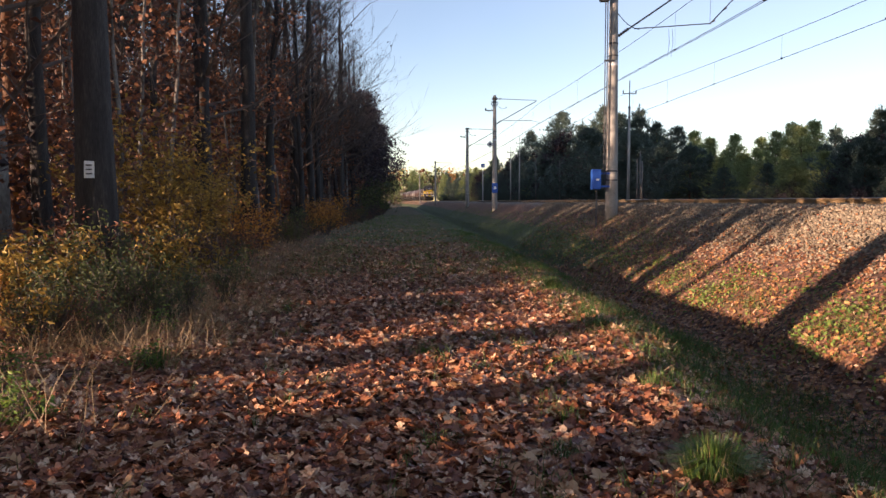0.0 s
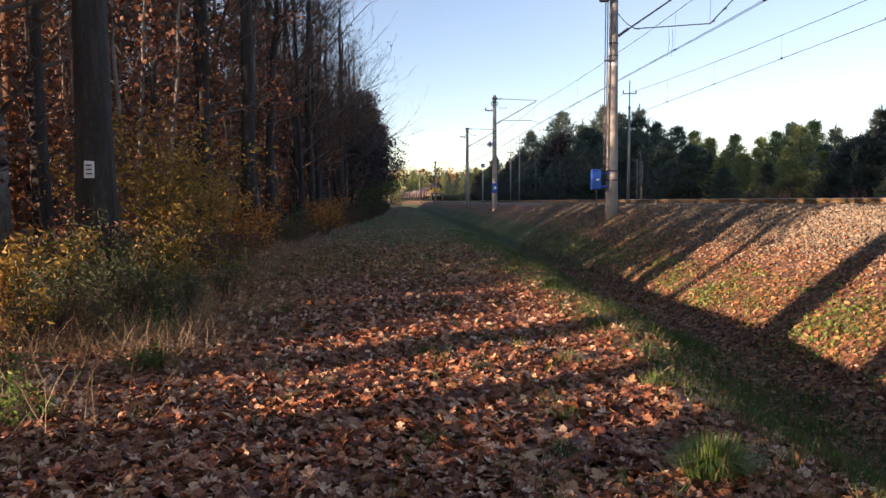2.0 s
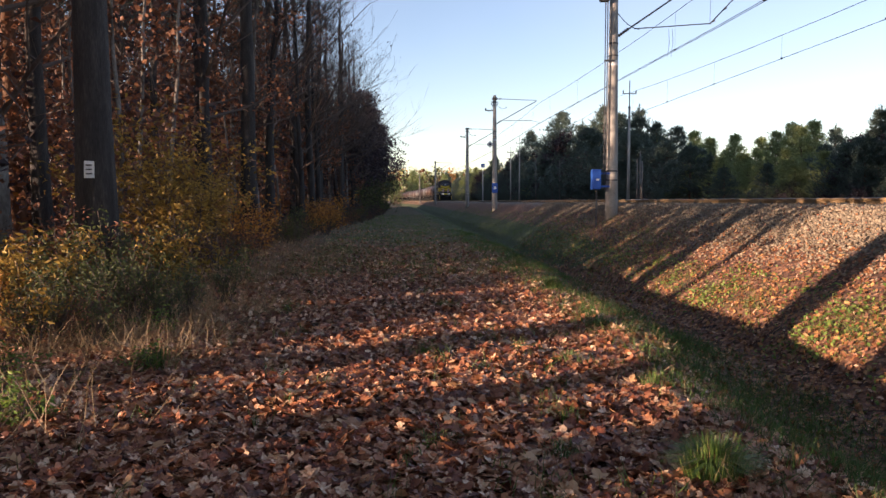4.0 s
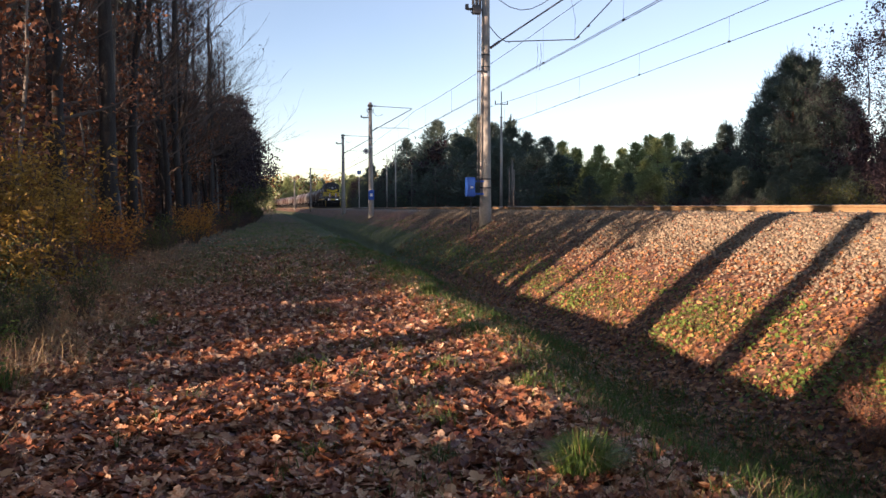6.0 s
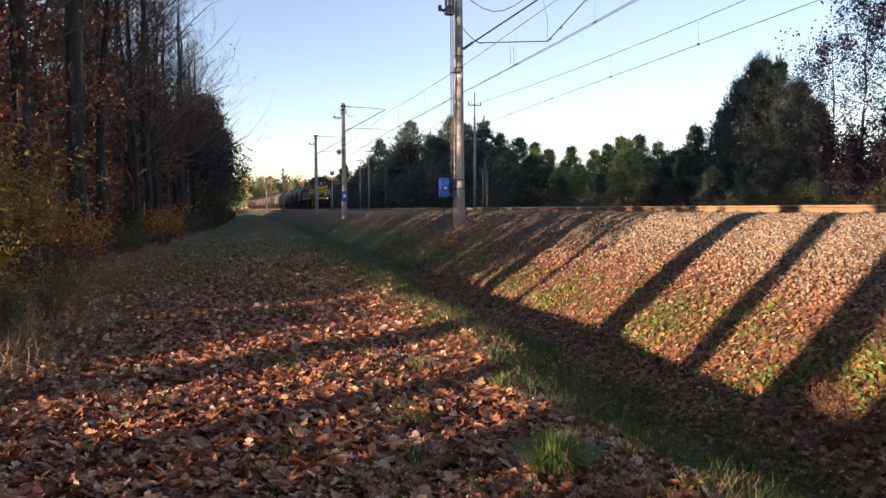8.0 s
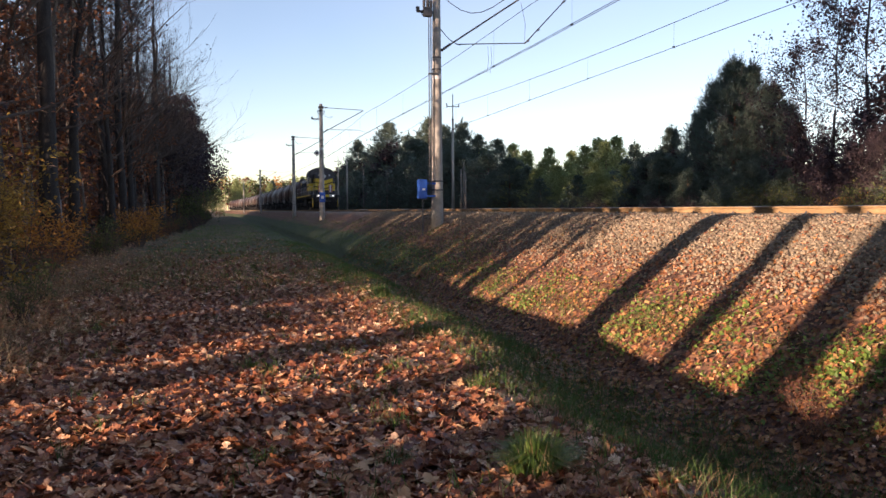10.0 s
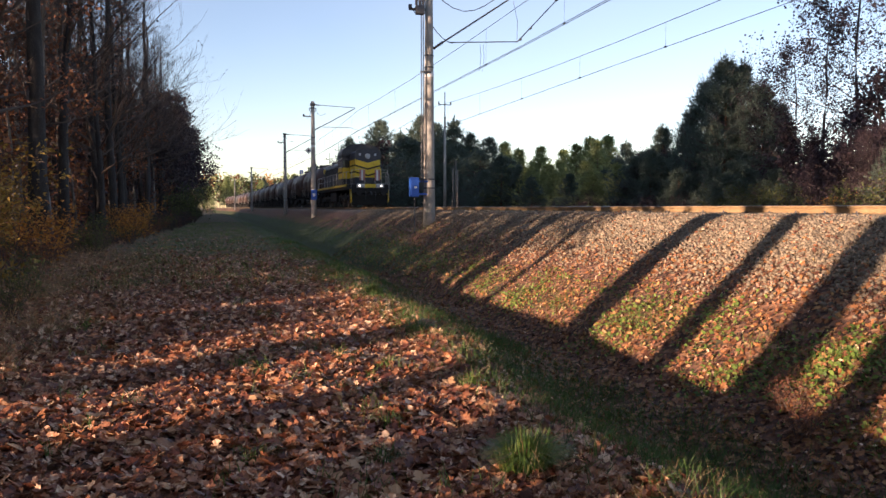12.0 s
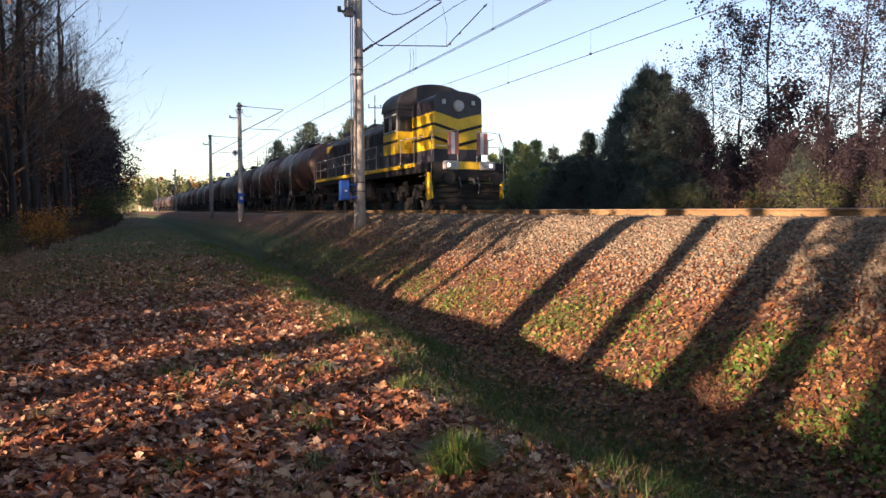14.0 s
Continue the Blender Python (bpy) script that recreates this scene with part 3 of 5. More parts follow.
def tall_pine(seed, tall, r):
    rng = random.Random(seed)
    t, c = Geo(), Geo()
    t.tube([(0, 0, -0.3), (0.2 * rng.uniform(-1, 1), 0.2 * rng.uniform(-1, 1), tall * 0.45), (0, 0, tall * 0.97)], [r * 1.2, r * 0.8, 0.03], 9)
    for i in range(12):
        z = tall * rng.uniform(0.2, 0.65)
        a = rng.uniform(0, 6.3)
        ln = rng.uniform(0.5, 1.8)
        c.tube([(0, 0, z), (math.cos(a) * ln, math.sin(a) * ln, z + rng.uniform(-0.4, 0.3))], [0.025, 0.006], 3, cap=False)
    for i in range(26):
        z = tall * rng.uniform(0.62, 1.0)
        a = rng.uniform(0, 6.3)
        ln = rng.uniform(0.8, 2.6) * (1.25 - z / tall) * 2.2
        tip = Vector((math.cos(a) * ln, math.sin(a) * ln, z + ln * 0.35))
        c.tube([(0, 0, z), tip], [0.05, 0.012], 4, cap=False)
        for q in range(26):
            p = Vector((0, 0, z)).lerp(tip, rng.uniform(0.4, 1.1)) + Vector((rng.gauss(0, 1), rng.gauss(0, 1), rng.gauss(0, 0.6))) * 0.3
            for j in range(4):
                d = Vector((rng.uniform(-1, 1), rng.uniform(-1, 1), rng.uniform(-0.5, 1))).normalized()
                s = d.cross(Vector((rng.uniform(-1, 1), rng.uniform(-1, 1), rng.uniform(-1, 1)))).normalized() * 0.07
                c.add([p - s, p + s, p + d * 0.42], [(0, 1, 2)], 1)
    return t, c


def bush(seed, tall, wide, stems=9, leaves=700, size=0.09, depth=1):
    rng = random.Random(seed)
    s, f, tips = Geo(), Geo(), []
    for i in range(stems):
        a = rng.uniform(0, 6.3)
        p = Vector((math.cos(a), math.sin(a), 0)) * wide * 0.15 * rng.random() - Vector((0, 0, 0.1))
        d = Vector((math.cos(a) * wide * 0.5 * rng.random(), math.sin(a) * wide * 0.5 * rng.random(), tall * 0.7))
        limb(s, tips, p, d, tall * rng.uniform(0.6, 0.95), 0.012 + 0.004 * tall, depth, rng, 0.1, 4, 4)
    for i in range(leaves):
        p, d = rng.choice(tips)
        leaf_at(f, p + Vector((rng.gauss(0, 1), rng.gauss(0, 1), rng.gauss(0, 1))) * wide * 0.09, size * 1.05 * rng.uniform(0.6, 1.3), rng, 0, 0.22)
    k = tall / max(q[2] for q in s.v)
    for q in (s, f):
        q.v = [(x * k * 1.15, y * k * 1.15, z * k) for x, y, z in q.v]
    return s, f


def tree_thing(name, label, tc, trunk_mat, crown_mats, group="", category="tree"):
    th = thing(name, label, category, group)
    part("trunk", tc[0], trunk_mat, th, smooth=True)
    part("crown", tc[1], crown_mats, th)
    return th


def bush_thing(name, label, sf, leaf_mat, group="bushes at the wood's edge"):
    th = thing(name, label, "bush", group)
    part("branchwork", sf[0], M["twig"], th)
    part("foliage", sf[1], leaf_mat, th)
    return th


def put(ob, x, y, scale=1.0, turn=0.0, first=False, sink=0.05):
    m = Matrix.Translation((x, y, height(x, y, False) - sink)) @ Matrix.Rotation(turn, 4, "Z")
    if not first:
        ob = copy_thing(ob, m)
    else:
        ob.matrix_basis = m
    ob.scale = (scale, scale, scale)
    return ob


class Stand:
    """One kind of tree, planted again and again."""

    def __init__(self, ob, tall):
        self.ob, self.tall, self.used = ob, tall, False

    def plant(self, x, y, tall=None, turn=None, rng=random, wide=1.0):
        s = (tall or self.tall) / self.tall
        ob = put(self.ob, x, y, s, rng.uniform(0, 6.3) if turn is None else turn, not self.used)
        ob.scale = (s * wide, s * wide, s)
        self.used = True
        return ob


WOOD = "trees of the wood"
bare = [Stand(tree_thing("bare_tree", "tall bare broad-leaved tree with fine dark twigs", broadleaf(s, 17, 0.17, 0.2, 22, 0.29, 0, kids=4, depth=2, up=0.25), M["bark"], [M["twig"]], WOOD), 17) for s in (11, 12, 13)]
russet = [Stand(tree_thing("oak_tree", "slender forest tree holding brown autumn leaves", broadleaf(s, 14, 0.13, 0.12, 16, 0.2, 1700, 0.14, kids=3, depth=1, up=0.3), M["greybark"], [M["twig"], M[lm]], WOOD), 14)
          for s, lm in ((21, "leaf_brown"), (22, "leaf_brown"), (23, "leaf_brown"))]
scots = [Stand(tree_thing("pine_tree", "tall forest pine with a bare reddish trunk", tall_pine(s, 19, 0.17), M["pinebark"], [M["twig"], M["needle"]], WOOD), 19) for s in (31, 32, 33)]
thick = Stand(tree_thing("oak_tree", "thick dark-barked oak at the edge of the track", broadleaf(41, 20, 0.31, 0.42, 14, 0.28, 200, 0.14, kids=4, depth=2, up=0.3, lean=0.008), M["bark"], [M["twig"], M["leaf_brown"]], WOOD), 20)
stem = [Stand(tree_thing("sapling", "thin straight sapling with a few brown leaves", broadleaf(s, 9, 0.05, 0.15, 12, 0.16, 260, 0.15, kids=3, depth=1, up=0.4), M["greybark"], [M["twig"], M["leaf_brown"]], WOOD), 9) for s in (51, 52)]

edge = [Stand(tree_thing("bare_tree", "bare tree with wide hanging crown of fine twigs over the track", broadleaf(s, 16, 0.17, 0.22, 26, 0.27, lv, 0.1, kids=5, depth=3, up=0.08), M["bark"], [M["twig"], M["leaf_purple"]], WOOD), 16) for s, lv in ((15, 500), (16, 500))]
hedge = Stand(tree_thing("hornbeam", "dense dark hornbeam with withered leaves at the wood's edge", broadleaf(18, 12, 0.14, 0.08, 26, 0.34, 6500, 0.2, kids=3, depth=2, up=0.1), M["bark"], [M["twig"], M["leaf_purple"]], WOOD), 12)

wood = random.Random(5)
oak = thick.plant(-4.35, 10.6, turn=0.0, wide=0.84)
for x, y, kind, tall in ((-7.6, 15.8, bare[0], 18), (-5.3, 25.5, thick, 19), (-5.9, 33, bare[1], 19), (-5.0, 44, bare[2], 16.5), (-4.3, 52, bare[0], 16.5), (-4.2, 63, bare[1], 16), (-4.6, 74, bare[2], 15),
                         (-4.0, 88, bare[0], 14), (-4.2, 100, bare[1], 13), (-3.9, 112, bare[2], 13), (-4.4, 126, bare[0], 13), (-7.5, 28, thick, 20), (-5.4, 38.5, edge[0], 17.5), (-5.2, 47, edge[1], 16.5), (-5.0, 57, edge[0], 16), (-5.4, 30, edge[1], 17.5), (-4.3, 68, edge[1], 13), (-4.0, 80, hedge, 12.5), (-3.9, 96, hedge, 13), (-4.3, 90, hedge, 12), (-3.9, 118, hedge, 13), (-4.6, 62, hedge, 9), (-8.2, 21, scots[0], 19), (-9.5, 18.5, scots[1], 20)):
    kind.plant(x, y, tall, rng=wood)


def wood_edge(y):
    return float(np.interp(y, [0, 12, 30, 45, 100, 180, 300], [-5.7, -5.5, -5.1, -4.5, -3.8, -5.0, -12.0]))


placed = [(-4.35, 10.6)]
tries = 0
while len(placed) < 430 and tries < 9000:
    tries += 1
    y = -14 + wood.random() ** 1.25 * 190
    x = wood_edge(y) - wood.random() ** 1.5 * 44
    c = y - 0.4245 * x
    if c < 14.6 or (c < 23 and y < -1.6 * x and wood.random() < 0.85) or any((x - a) ** 2 + (y - b) ** 2 < 2.0 for a, b in placed):
        continue
    placed.append((x, y))
    k = wood.random() * (1.0 if y > -1.6 * x else 0.5)
    kind = wood.choice(scots) if k < 0.24 else wood.choice(bare) if k < 0.5 else wood.choice(russet) if k < 0.74 else wood.choice(stem)
    if y < 21 and y > -1.7 * x and kind not in stem:
        kind = wood.choice(stem)
    if x > wood_edge(y) - 7 and kind in scots:
        kind = wood.choice(bare + stem)
    kind.plant(x, y, kind.tall * wood.uniform(0.8, 1.15), rng=wood)

# unseen trees beside and behind the view, placed to shadow track and bank
# the one at 12.42 is added sunward of the marked oak to shade it
for c, d, kind in ((7.07, 0.0, thick), (4.93, 1.0, scots[0]), (12.42, -1.0, thick), (3.4, -0.5, thick), (2.48, 0.5, scots[1]), (10.4, 1.5, stem[1]), (1.3, 0.2, thick), (0.75, 1.0, thick), (0.1, -0.4, thick)):
    x = -9.0 - d
    kind.plant(x, c + 0.4245 * x, 20, rng=wood)
# leafy trees added out of view to dim the upper bank
for i in range(6):
    x = -8.0 - (i * 7 % 5) * 1.3
    russet[i % 3].plant(x, 13.2 + 1.0 * i + 0.4245 * x, 19 + (i % 4), rng=wood)
# low leafy trees added out of view to shade the locomotive's lower parts
for i in range(4):
    x = -8.6 - (i % 3) * 0.7
    russet[i % 3].plant(x, 17.6 + 1.2 * i + 0.4245 * x, 6.0 + 0.3 * (i % 3), rng=wood)
# trees added behind the view to cut skylight from there
for i in range(90):
    x = 4 - wood.random() * 36
    c = 1.2 - wood.random() * 34
    if c + 0.4245 * x > -3.5 and x > -5:
        continue
    wood.choice(russet + scots + stem).plant(x, c + 0.4245 * x, rng=wood)

# undergrowth of brown leaves deep in the wood, plus leaves added for shade
under = Geo()
for i in range(105000):
    y = -10 + wood.random() ** 1.2 * 180
    x = wood_edge(y) - 2.5 - wood.random() ** 1.3 * 42
    if y < 0.4245 * x + 12.8 or (y < -1.6 * x and wood.random() < 0.93):
        continue
    z = height(x, y, False) + wood.random() ** 1.4 * (12 if x < wood_edge(y) - 7 else 3.0)
    leaf_at(under, Vector((x, y, z)), wood.uniform(0.05, 0.15) * (1 + max(0, y) / 38), wood, 0 if wood.random() < 0.55 else (1 if wood.random() < 0.85 else 2), 0.35)
for i in range(100000):
    y = 6 + wood.random() ** 1.1 * 150
    x = wood_edge(y) - 1.6 - wood.random() ** 1.2 * 17
    if y < 0.4245 * x + 13.4 + (1.5 if wood.random() < 0.5 else 0) or noise.noise((x * 0.35, y * 0.35, 4)) < -0.12 - 0.006 * max(0, y - 20):
        continue
    z = height(x, y, False) + wood.random() ** 1.1 * (4.0 if y < 24 else 9.5)
    leaf_at(under, Vector((x, y, z)), wood.uniform(0.08, 0.17) * (1 + max(0, y) / 30), wood, 0 if wood.random() < 0.7 else 1, 0.4)
# extra leaves, mostly out of view, added to shade the far bank
for i in range(11000):
    c, x = 14.0 + wood.random() * 11, -8.5 - wood.random() * 10
    y = c + 0.4245 * x
    leaf_at(under, Vector((x, y, height(x, y, False) + wood.uniform(0.2, 5.6))), wood.uniform(0.08, 0.17), wood, 0 if wood.random() < 0.7 else 1, 0.4)
# unseen leaves hung above head height to shade the upper bank
for i in range(2600):
    c, x = 11.5 + 3.6 * wood.random() ** 0.7, -7.0 - wood.random() * 5
    leaf_at(under, Vector((x, c + 0.4245 * x, wood.uniform(2.5, 6.5))), wood.uniform(0.12, 0.24), wood, 0, 0.4)
# a thinner unseen block that half shades the bank beside it
for i in range(1100):
    c, x = 9.7 + 2.2 * wood.random(), -7.0 - wood.random() * 5
    leaf_at(under, Vector((x, c + 0.4245 * x, wood.uniform(3.4, 6.5))), wood.uniform(0.12, 0.24), wood, 0, 0.4)
# another unseen block, shading the upper bank at the right end
for i in range(3200):
    c, x = 3.0 - 6.0 * wood.random(), -7.0 - wood.random() * 5
    leaf_at(under, Vector((x, c + 0.4245 * x, wood.uniform(2.9, 7.0))), wood.uniform(0.12, 0.24), wood, 0, 0.4)
solid("undergrowth", under, [M["leaf_brown"], M["leaf_purple"], M["leaf_orange"]], "brown leafy undergrowth deep in the wood, with unseen leaves added for shade", "undergrowth", kind="stuff")

# unseen loose leaves beside and behind the view, added as crown shade
crowns = Geo()
for i in range(8000):
    c, x = 28 - wood.random() * 32, -6.5 - wood.random() * 17
    leaf_at(crowns, Vector((x, c + 0.4245 * x, wood.uniform(9.5 if c < 17 else 8.6, 18.5))), wood.uniform(0.2, 0.45), wood, 0, 0.45)
solid("wood_crowns", crowns, M["leaf_brown"], "unseen brown leaves added to shade as the wood's closed crowns would", "foliage", kind="stuff")

# tangle of thin bare twigs between the trunks
tangle = Geo()
for i in range(52000):
    y = -6 + wood.random() ** 1.1 * 175
    x = wood_edge(y) - 0.3 - wood.random() ** 1.2 * 40
    if y < -1.6 * x - 3:
        continue
    z = wood.uniform(0.5, 15) * (0.75 if x > wood_edge(y) - 2 else 1.0)
    d = Vector((wood.gauss(0, 1), wood.gauss(0, 1), wood.gauss(0.5, 0.8))).normalized() * wood.uniform(0.5, 2.0)
    w = d.cross(Vector((wood.uniform(-1, 1), wood.uniform(-1, 1), wood.uniform(-1, 1)))).normalized() * wood.uniform(0.008, 0.016) * (1 + max(0, y) / 50)
    p = Vector((x, y, z + height(x, y, False)))
    m = p + d * 0.55 + Vector((wood.uniform(-0.1, 0.1), wood.uniform(-0.1, 0.1), 0.05))
    tangle.add([p - w, p + w, m - w * 0.7, m + w * 0.7, p + d], [(0, 1, 3), (0, 3, 2), (2, 3, 4)], 0)
solid("twig_tangle", tangle, M["twig"], "tangle of thin dark bare twigs in the wood", "twigs", kind="stuff")

# bushes along the edge
hazel = Stand(bush_thing("hazel_bush", "tall bush with yellow and orange autumn leaves", bush(61, 3.2, 2.3, 13, 3000, 0.135, 2), M["leaf_yellow"]), 3.2)
amber = Stand(bush_thing("amber_bush", "bush with glowing orange autumn leaves", bush(62, 1.7, 1.6, 10, 1300, 0.11), M["leaf_orange"]), 1.7)
green_b = Stand(bush_thing("green_bush", "low bush with yellowing green leaves", bush(63, 1.3, 1.2, 10, 900, 0.085), M["leaf_green"]), 1.3)
brown_b = Stand(bush_thing("brown_bush", "low withered bush with brown leaves", bush(64, 1.2, 1.3, 12, 700, 0.075), M["leaf_brown"]), 1.2)
yellow_b = Stand(bush_thing("yellow_bush", "low bush with narrow yellow leaves", bush(65, 1.2, 1.1, 11, 800, 0.12), M["leaf_yellow"]), 1.2)
dark_b = Stand(bush_thing("dark_bush", "dark twiggy shrub with few dull red leaves", bush(66, 1.4, 1.4, 12, 700, 0.09), M["leaf_purple"], "shrubs beyond the railway"), 1.4)
hazel.plant(-3.9, 13.0, 3.3, 1.0)
for x, y, k, h in ((-3.3, 31, amber, 1.7), (-3.6, 37, amber, 1.5), (-4.2, 8.4, yellow_b, 1.0), (-4.6, 7.9, yellow_b, 1.0), (-4.3, 7.3, amber, 0.7), (-5.6, 9.8, yellow_b, 1.0), (-4.9, 9.4, green_b, 1.0), (-5.3, 8.6, brown_b, 1.0), (-4.4, 10.0, brown_b, 1.3), (-4.7, 9.9, yellow_b, 1.2), (-4.0, 6.9, yellow_b, 0.8), (-3.3, 7.6, brown_b, 0.6), (-4.1, 11.4, green_b, 1.1), (-2.2, 75, green_b, 4.2), (-2.6, 84, green_b, 4.6), (-2.9, 66, green_b, 3.0),
                   (-2.9, 12.8, green_b, 0.8), (-3.5, 16.5, brown_b, 0.9), (-4.0, 16.2, hazel, 2.9), (-3.9, 19.0, amber, 1.7), (-3.5, 11.7, yellow_b, 1.1), (-4.4, 21.5, brown_b, 1.2), (-3.6, 24.0, green_b, 1.3)):
    k.plant(x, y, h, rng=wood)
weed = Stand(bush_thing("tall_weed", "tall narrow weed with small yellowing leaves", bush(67, 0.95, 0.4, 14, 900, 0.05), M["leaf_green"]), 0.95)
reed = Stand(bush_thing("green_weed", "fresh green weed among dry grass", bush(68, 0.5, 0.35, 8, 300, 0.06), M["herb"]), 0.5)
for x, y, h in ((-3.5, 8.9, 0.9), (-3.8, 8.6, 0.95), (-4.1, 10.0, 1.3), (-2.6, 8.2, 0.7), (-3.5, 7.0, 0.75), (-3.1, 8.3, 1.0), (-2.9, 8.7, 0.9), (-3.3, 8.0, 0.95), (-2.7, 9.2, 0.8), (-3.6, 7.6, 0.9), (-2.5, 10.4, 0.7), (-3.0, 7.2, 0.7)):
    weed.plant(x, y, h, rng=wood)
for x, y, h in ((-2.45, 4.7, 0.45), (-2.2, 6.3, 0.33), (-2.6, 7.9, 0.4), (-1.5, 9.5, 0.2), (0.3, 7.3, 0.14), (-3.2, 5.9, 0.4)):
    reed.plant(x, y, h, rng=wood)
# the last three stand out of view, added to shade the near track
for x, y, h in ((4.75, 4.95, 0.4), (5.0, 5.35, 0.3), (4.5, 4.6, 0.35), (-3.4, 0.75, 1.2), (-3.0, 0.5, 1.1), (-3.9, 0.9, 1.25)):
    brown_b.plant(x, y, h, rng=wood)
for i in range(150):
    y = 11.5 + wood.random() ** 1.4 * 127
    x = wood_edge(y) + 1.9 - wood.random() * 1.7 - (0.5 if y < 14 else 0)
    k = wood.choice([green_b, dark_b, dark_b, dark_b, brown_b, brown_b] if y > 25 else [green_b, brown_b, dark_b, brown_b, brown_b])
    k.plant(x, y, k.tall * wood.uniform(0.6, 1.15) * (0.62 if y < 40 else 0.9), rng=wood)
# unseen bushes left of the view, added to shade the track's near part
for i in range(9):
    x = -5.4 - wood.random() * 2
    c = (4.7, 4.3, 3.9, 3.4, 2.9, 2.4, 0.9, 0.2, -0.7)[i]
    (dark_b if c < 1.5 else brown_b).plant(x, c + 0.4245 * x, wood.uniform(1.1, 1.35) + (1.1 if c < 1.5 else 0), rng=wood)

# pines and birches beyond the line
FAR = "trees beyond the railway"
near_pine = [Stand(tree_thing("young_pine", "bushy dark green young pine beyond the railway", pine(s, 9, 0.11, 0.05, w, 4200, 0.3, 0.016, 9, True), M["pinebark"], [M["twig"], M["needle"]], FAR), 9) for s, w in ((74, 0.36), (75, 0.33))]
young = [Stand(tree_thing("young_pine", "bushy dark green young pine beyond the railway", pine(s, 9, 0.11, 0.06, w, 1700, 0.36, 0.032, 7), M["pinebark"], [M["twig"], M["needle"]], FAR), 9) for s, w in ((71, 0.36), (72, 0.42), (73, 0.33))]
pale = [Stand(tree_thing("pale_pine", "pine beyond the railway, sunlight painted into its pale green needles", pine(s, 8, 0.1, 0.1, 0.3, 1200, 0.4), M["pinebark"], [M["twig"], M["needle_pale"]], FAR), 8) for s in (76, 77)]
birch = [Stand(tree_thing("birch_tree", "slender tree with sparse dark red leaves, shade painted into their colour", broadleaf(s, 12, 0.1, 0.16, 24, 0.4, 4300, 0.115, kids=4, depth=2, up=0.34), M["bark"], [M["twig"], M["leaf_purple"]], FAR), 12) for s in (81, 82)]
darkoak = Stand(tree_thing("red_oak", "young oak with dense dark red leaves", broadleaf(84, 7, 0.09, 0.1, 22, 0.3, 2600, 0.17, kids=3, depth=1), M["bark"], [M["twig"], M["leaf_purple"]], FAR), 7)
east = random.Random(9)


def by_bearing(kind, deg, dist, top_deg, wide=1.0):
    x, y = dist * math.sin(radians(deg)), dist * math.cos(radians(deg))
    return kind.plant(x, y, EYE + dist * math.tan(radians(top_deg)) - height(x, y, False), rng=east, wide=wide)


for i, (b, d, e) in enumerate(((10.2, 130, 5.35), (12.6, 112, 6.8), (14.2, 110, 5.8), (15.8, 96, 7.1), (17.0, 92, 6.6), (18.4, 86, 6.8), (19.7, 80, 5.8), (21.2, 76, 5.5), (31.7, 58, 4.96), (34.4, 48, 6.1), (38.7, 42, 10.7), (39.8, 43, 10.3), (37.5, 44, 9.3), (36.4, 46, 7.2), (41.2, 41, 8.9), (42.4, 42, 7.4))):
    by_bearing(near_pine[i % 2] if b > 33 else young[i % 3], b, d, e)
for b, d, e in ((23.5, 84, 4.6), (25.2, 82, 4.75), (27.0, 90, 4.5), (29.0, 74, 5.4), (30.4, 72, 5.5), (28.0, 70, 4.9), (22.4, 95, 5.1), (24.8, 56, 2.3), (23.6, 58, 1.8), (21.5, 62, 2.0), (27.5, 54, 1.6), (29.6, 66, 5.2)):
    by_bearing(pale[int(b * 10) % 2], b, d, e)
for b, d, e in ((47.3, 34, 17.6), (45.3, 35, 13.5), (53.0, 33, 14.5), (51.0, 36, 13.0), (55.5, 31, 13.5), (43.3, 37, 11.0)):
    by_bearing(birch[int(b * 10) % 2], b, d, e)
for b, d, e in ((48.6, 31, 8.8), (47.0, 33, 6.5), (50.3, 31, 7.2), (43.0, 35, 6.0), (54.5, 30, 7.0)):
    by_bearing(darkoak, b, d, e)
SKY_B = [5, 8, 10, 12.5, 16, 18.5, 21, 24, 27, 30, 33, 36, 38.5, 42, 46, 60]
SKY_E = [2.6, 3.0, 4.8, 5.8, 6.3, 5.8, 5.0, 3.9, 4.0, 4.6, 4.5, 5.6, 7.5, 6.5, 5.5, 6.0]
for i in range(235):
    b = east.uniform(5.5, 60)
    near = 21.5 / math.sin(radians(b))
    dist = min(330, near + east.random() ** 2 * 45)
    e = float(np.interp(b, SKY_B, SKY_E)) * (east.uniform(0.55, 0.92) if 22 < b < 32 else east.uniform(0.45, 0.97))
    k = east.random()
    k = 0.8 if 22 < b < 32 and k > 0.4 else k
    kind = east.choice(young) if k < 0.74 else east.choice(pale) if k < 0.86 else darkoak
    if 35 < b < 44:
        e *= 0.6
    if b > 36 and 0.74 <= k < 0.86:
        kind = east.choice(young)
    if b > 44 and k < 0.6:
        kind = east.choice(birch + [darkoak])
    by_bearing(kind, b, dist, e, 1.0 if b > 44 else east.uniform(1.15, 1.8))
for b, d in ((46.1, 29.5), (45.4, 30), (18.9, 70), (50.5, 29)):
    x, y = d * math.sin(radians(b)), d * math.cos(radians(b))
    amber.plant(x, y, 1.1, rng=east)
for i in range(60):
    b = east.uniform(8, 60)
    d = (19.8 + east.random() * 2.2) / math.sin(radians(b))
    x, y = d * math.sin(radians(b)), d * math.cos(radians(b))
    east.choice([green_b, dark_b, dark_b]).plant(x, y, east.uniform(0.9, 2.0), rng=east)
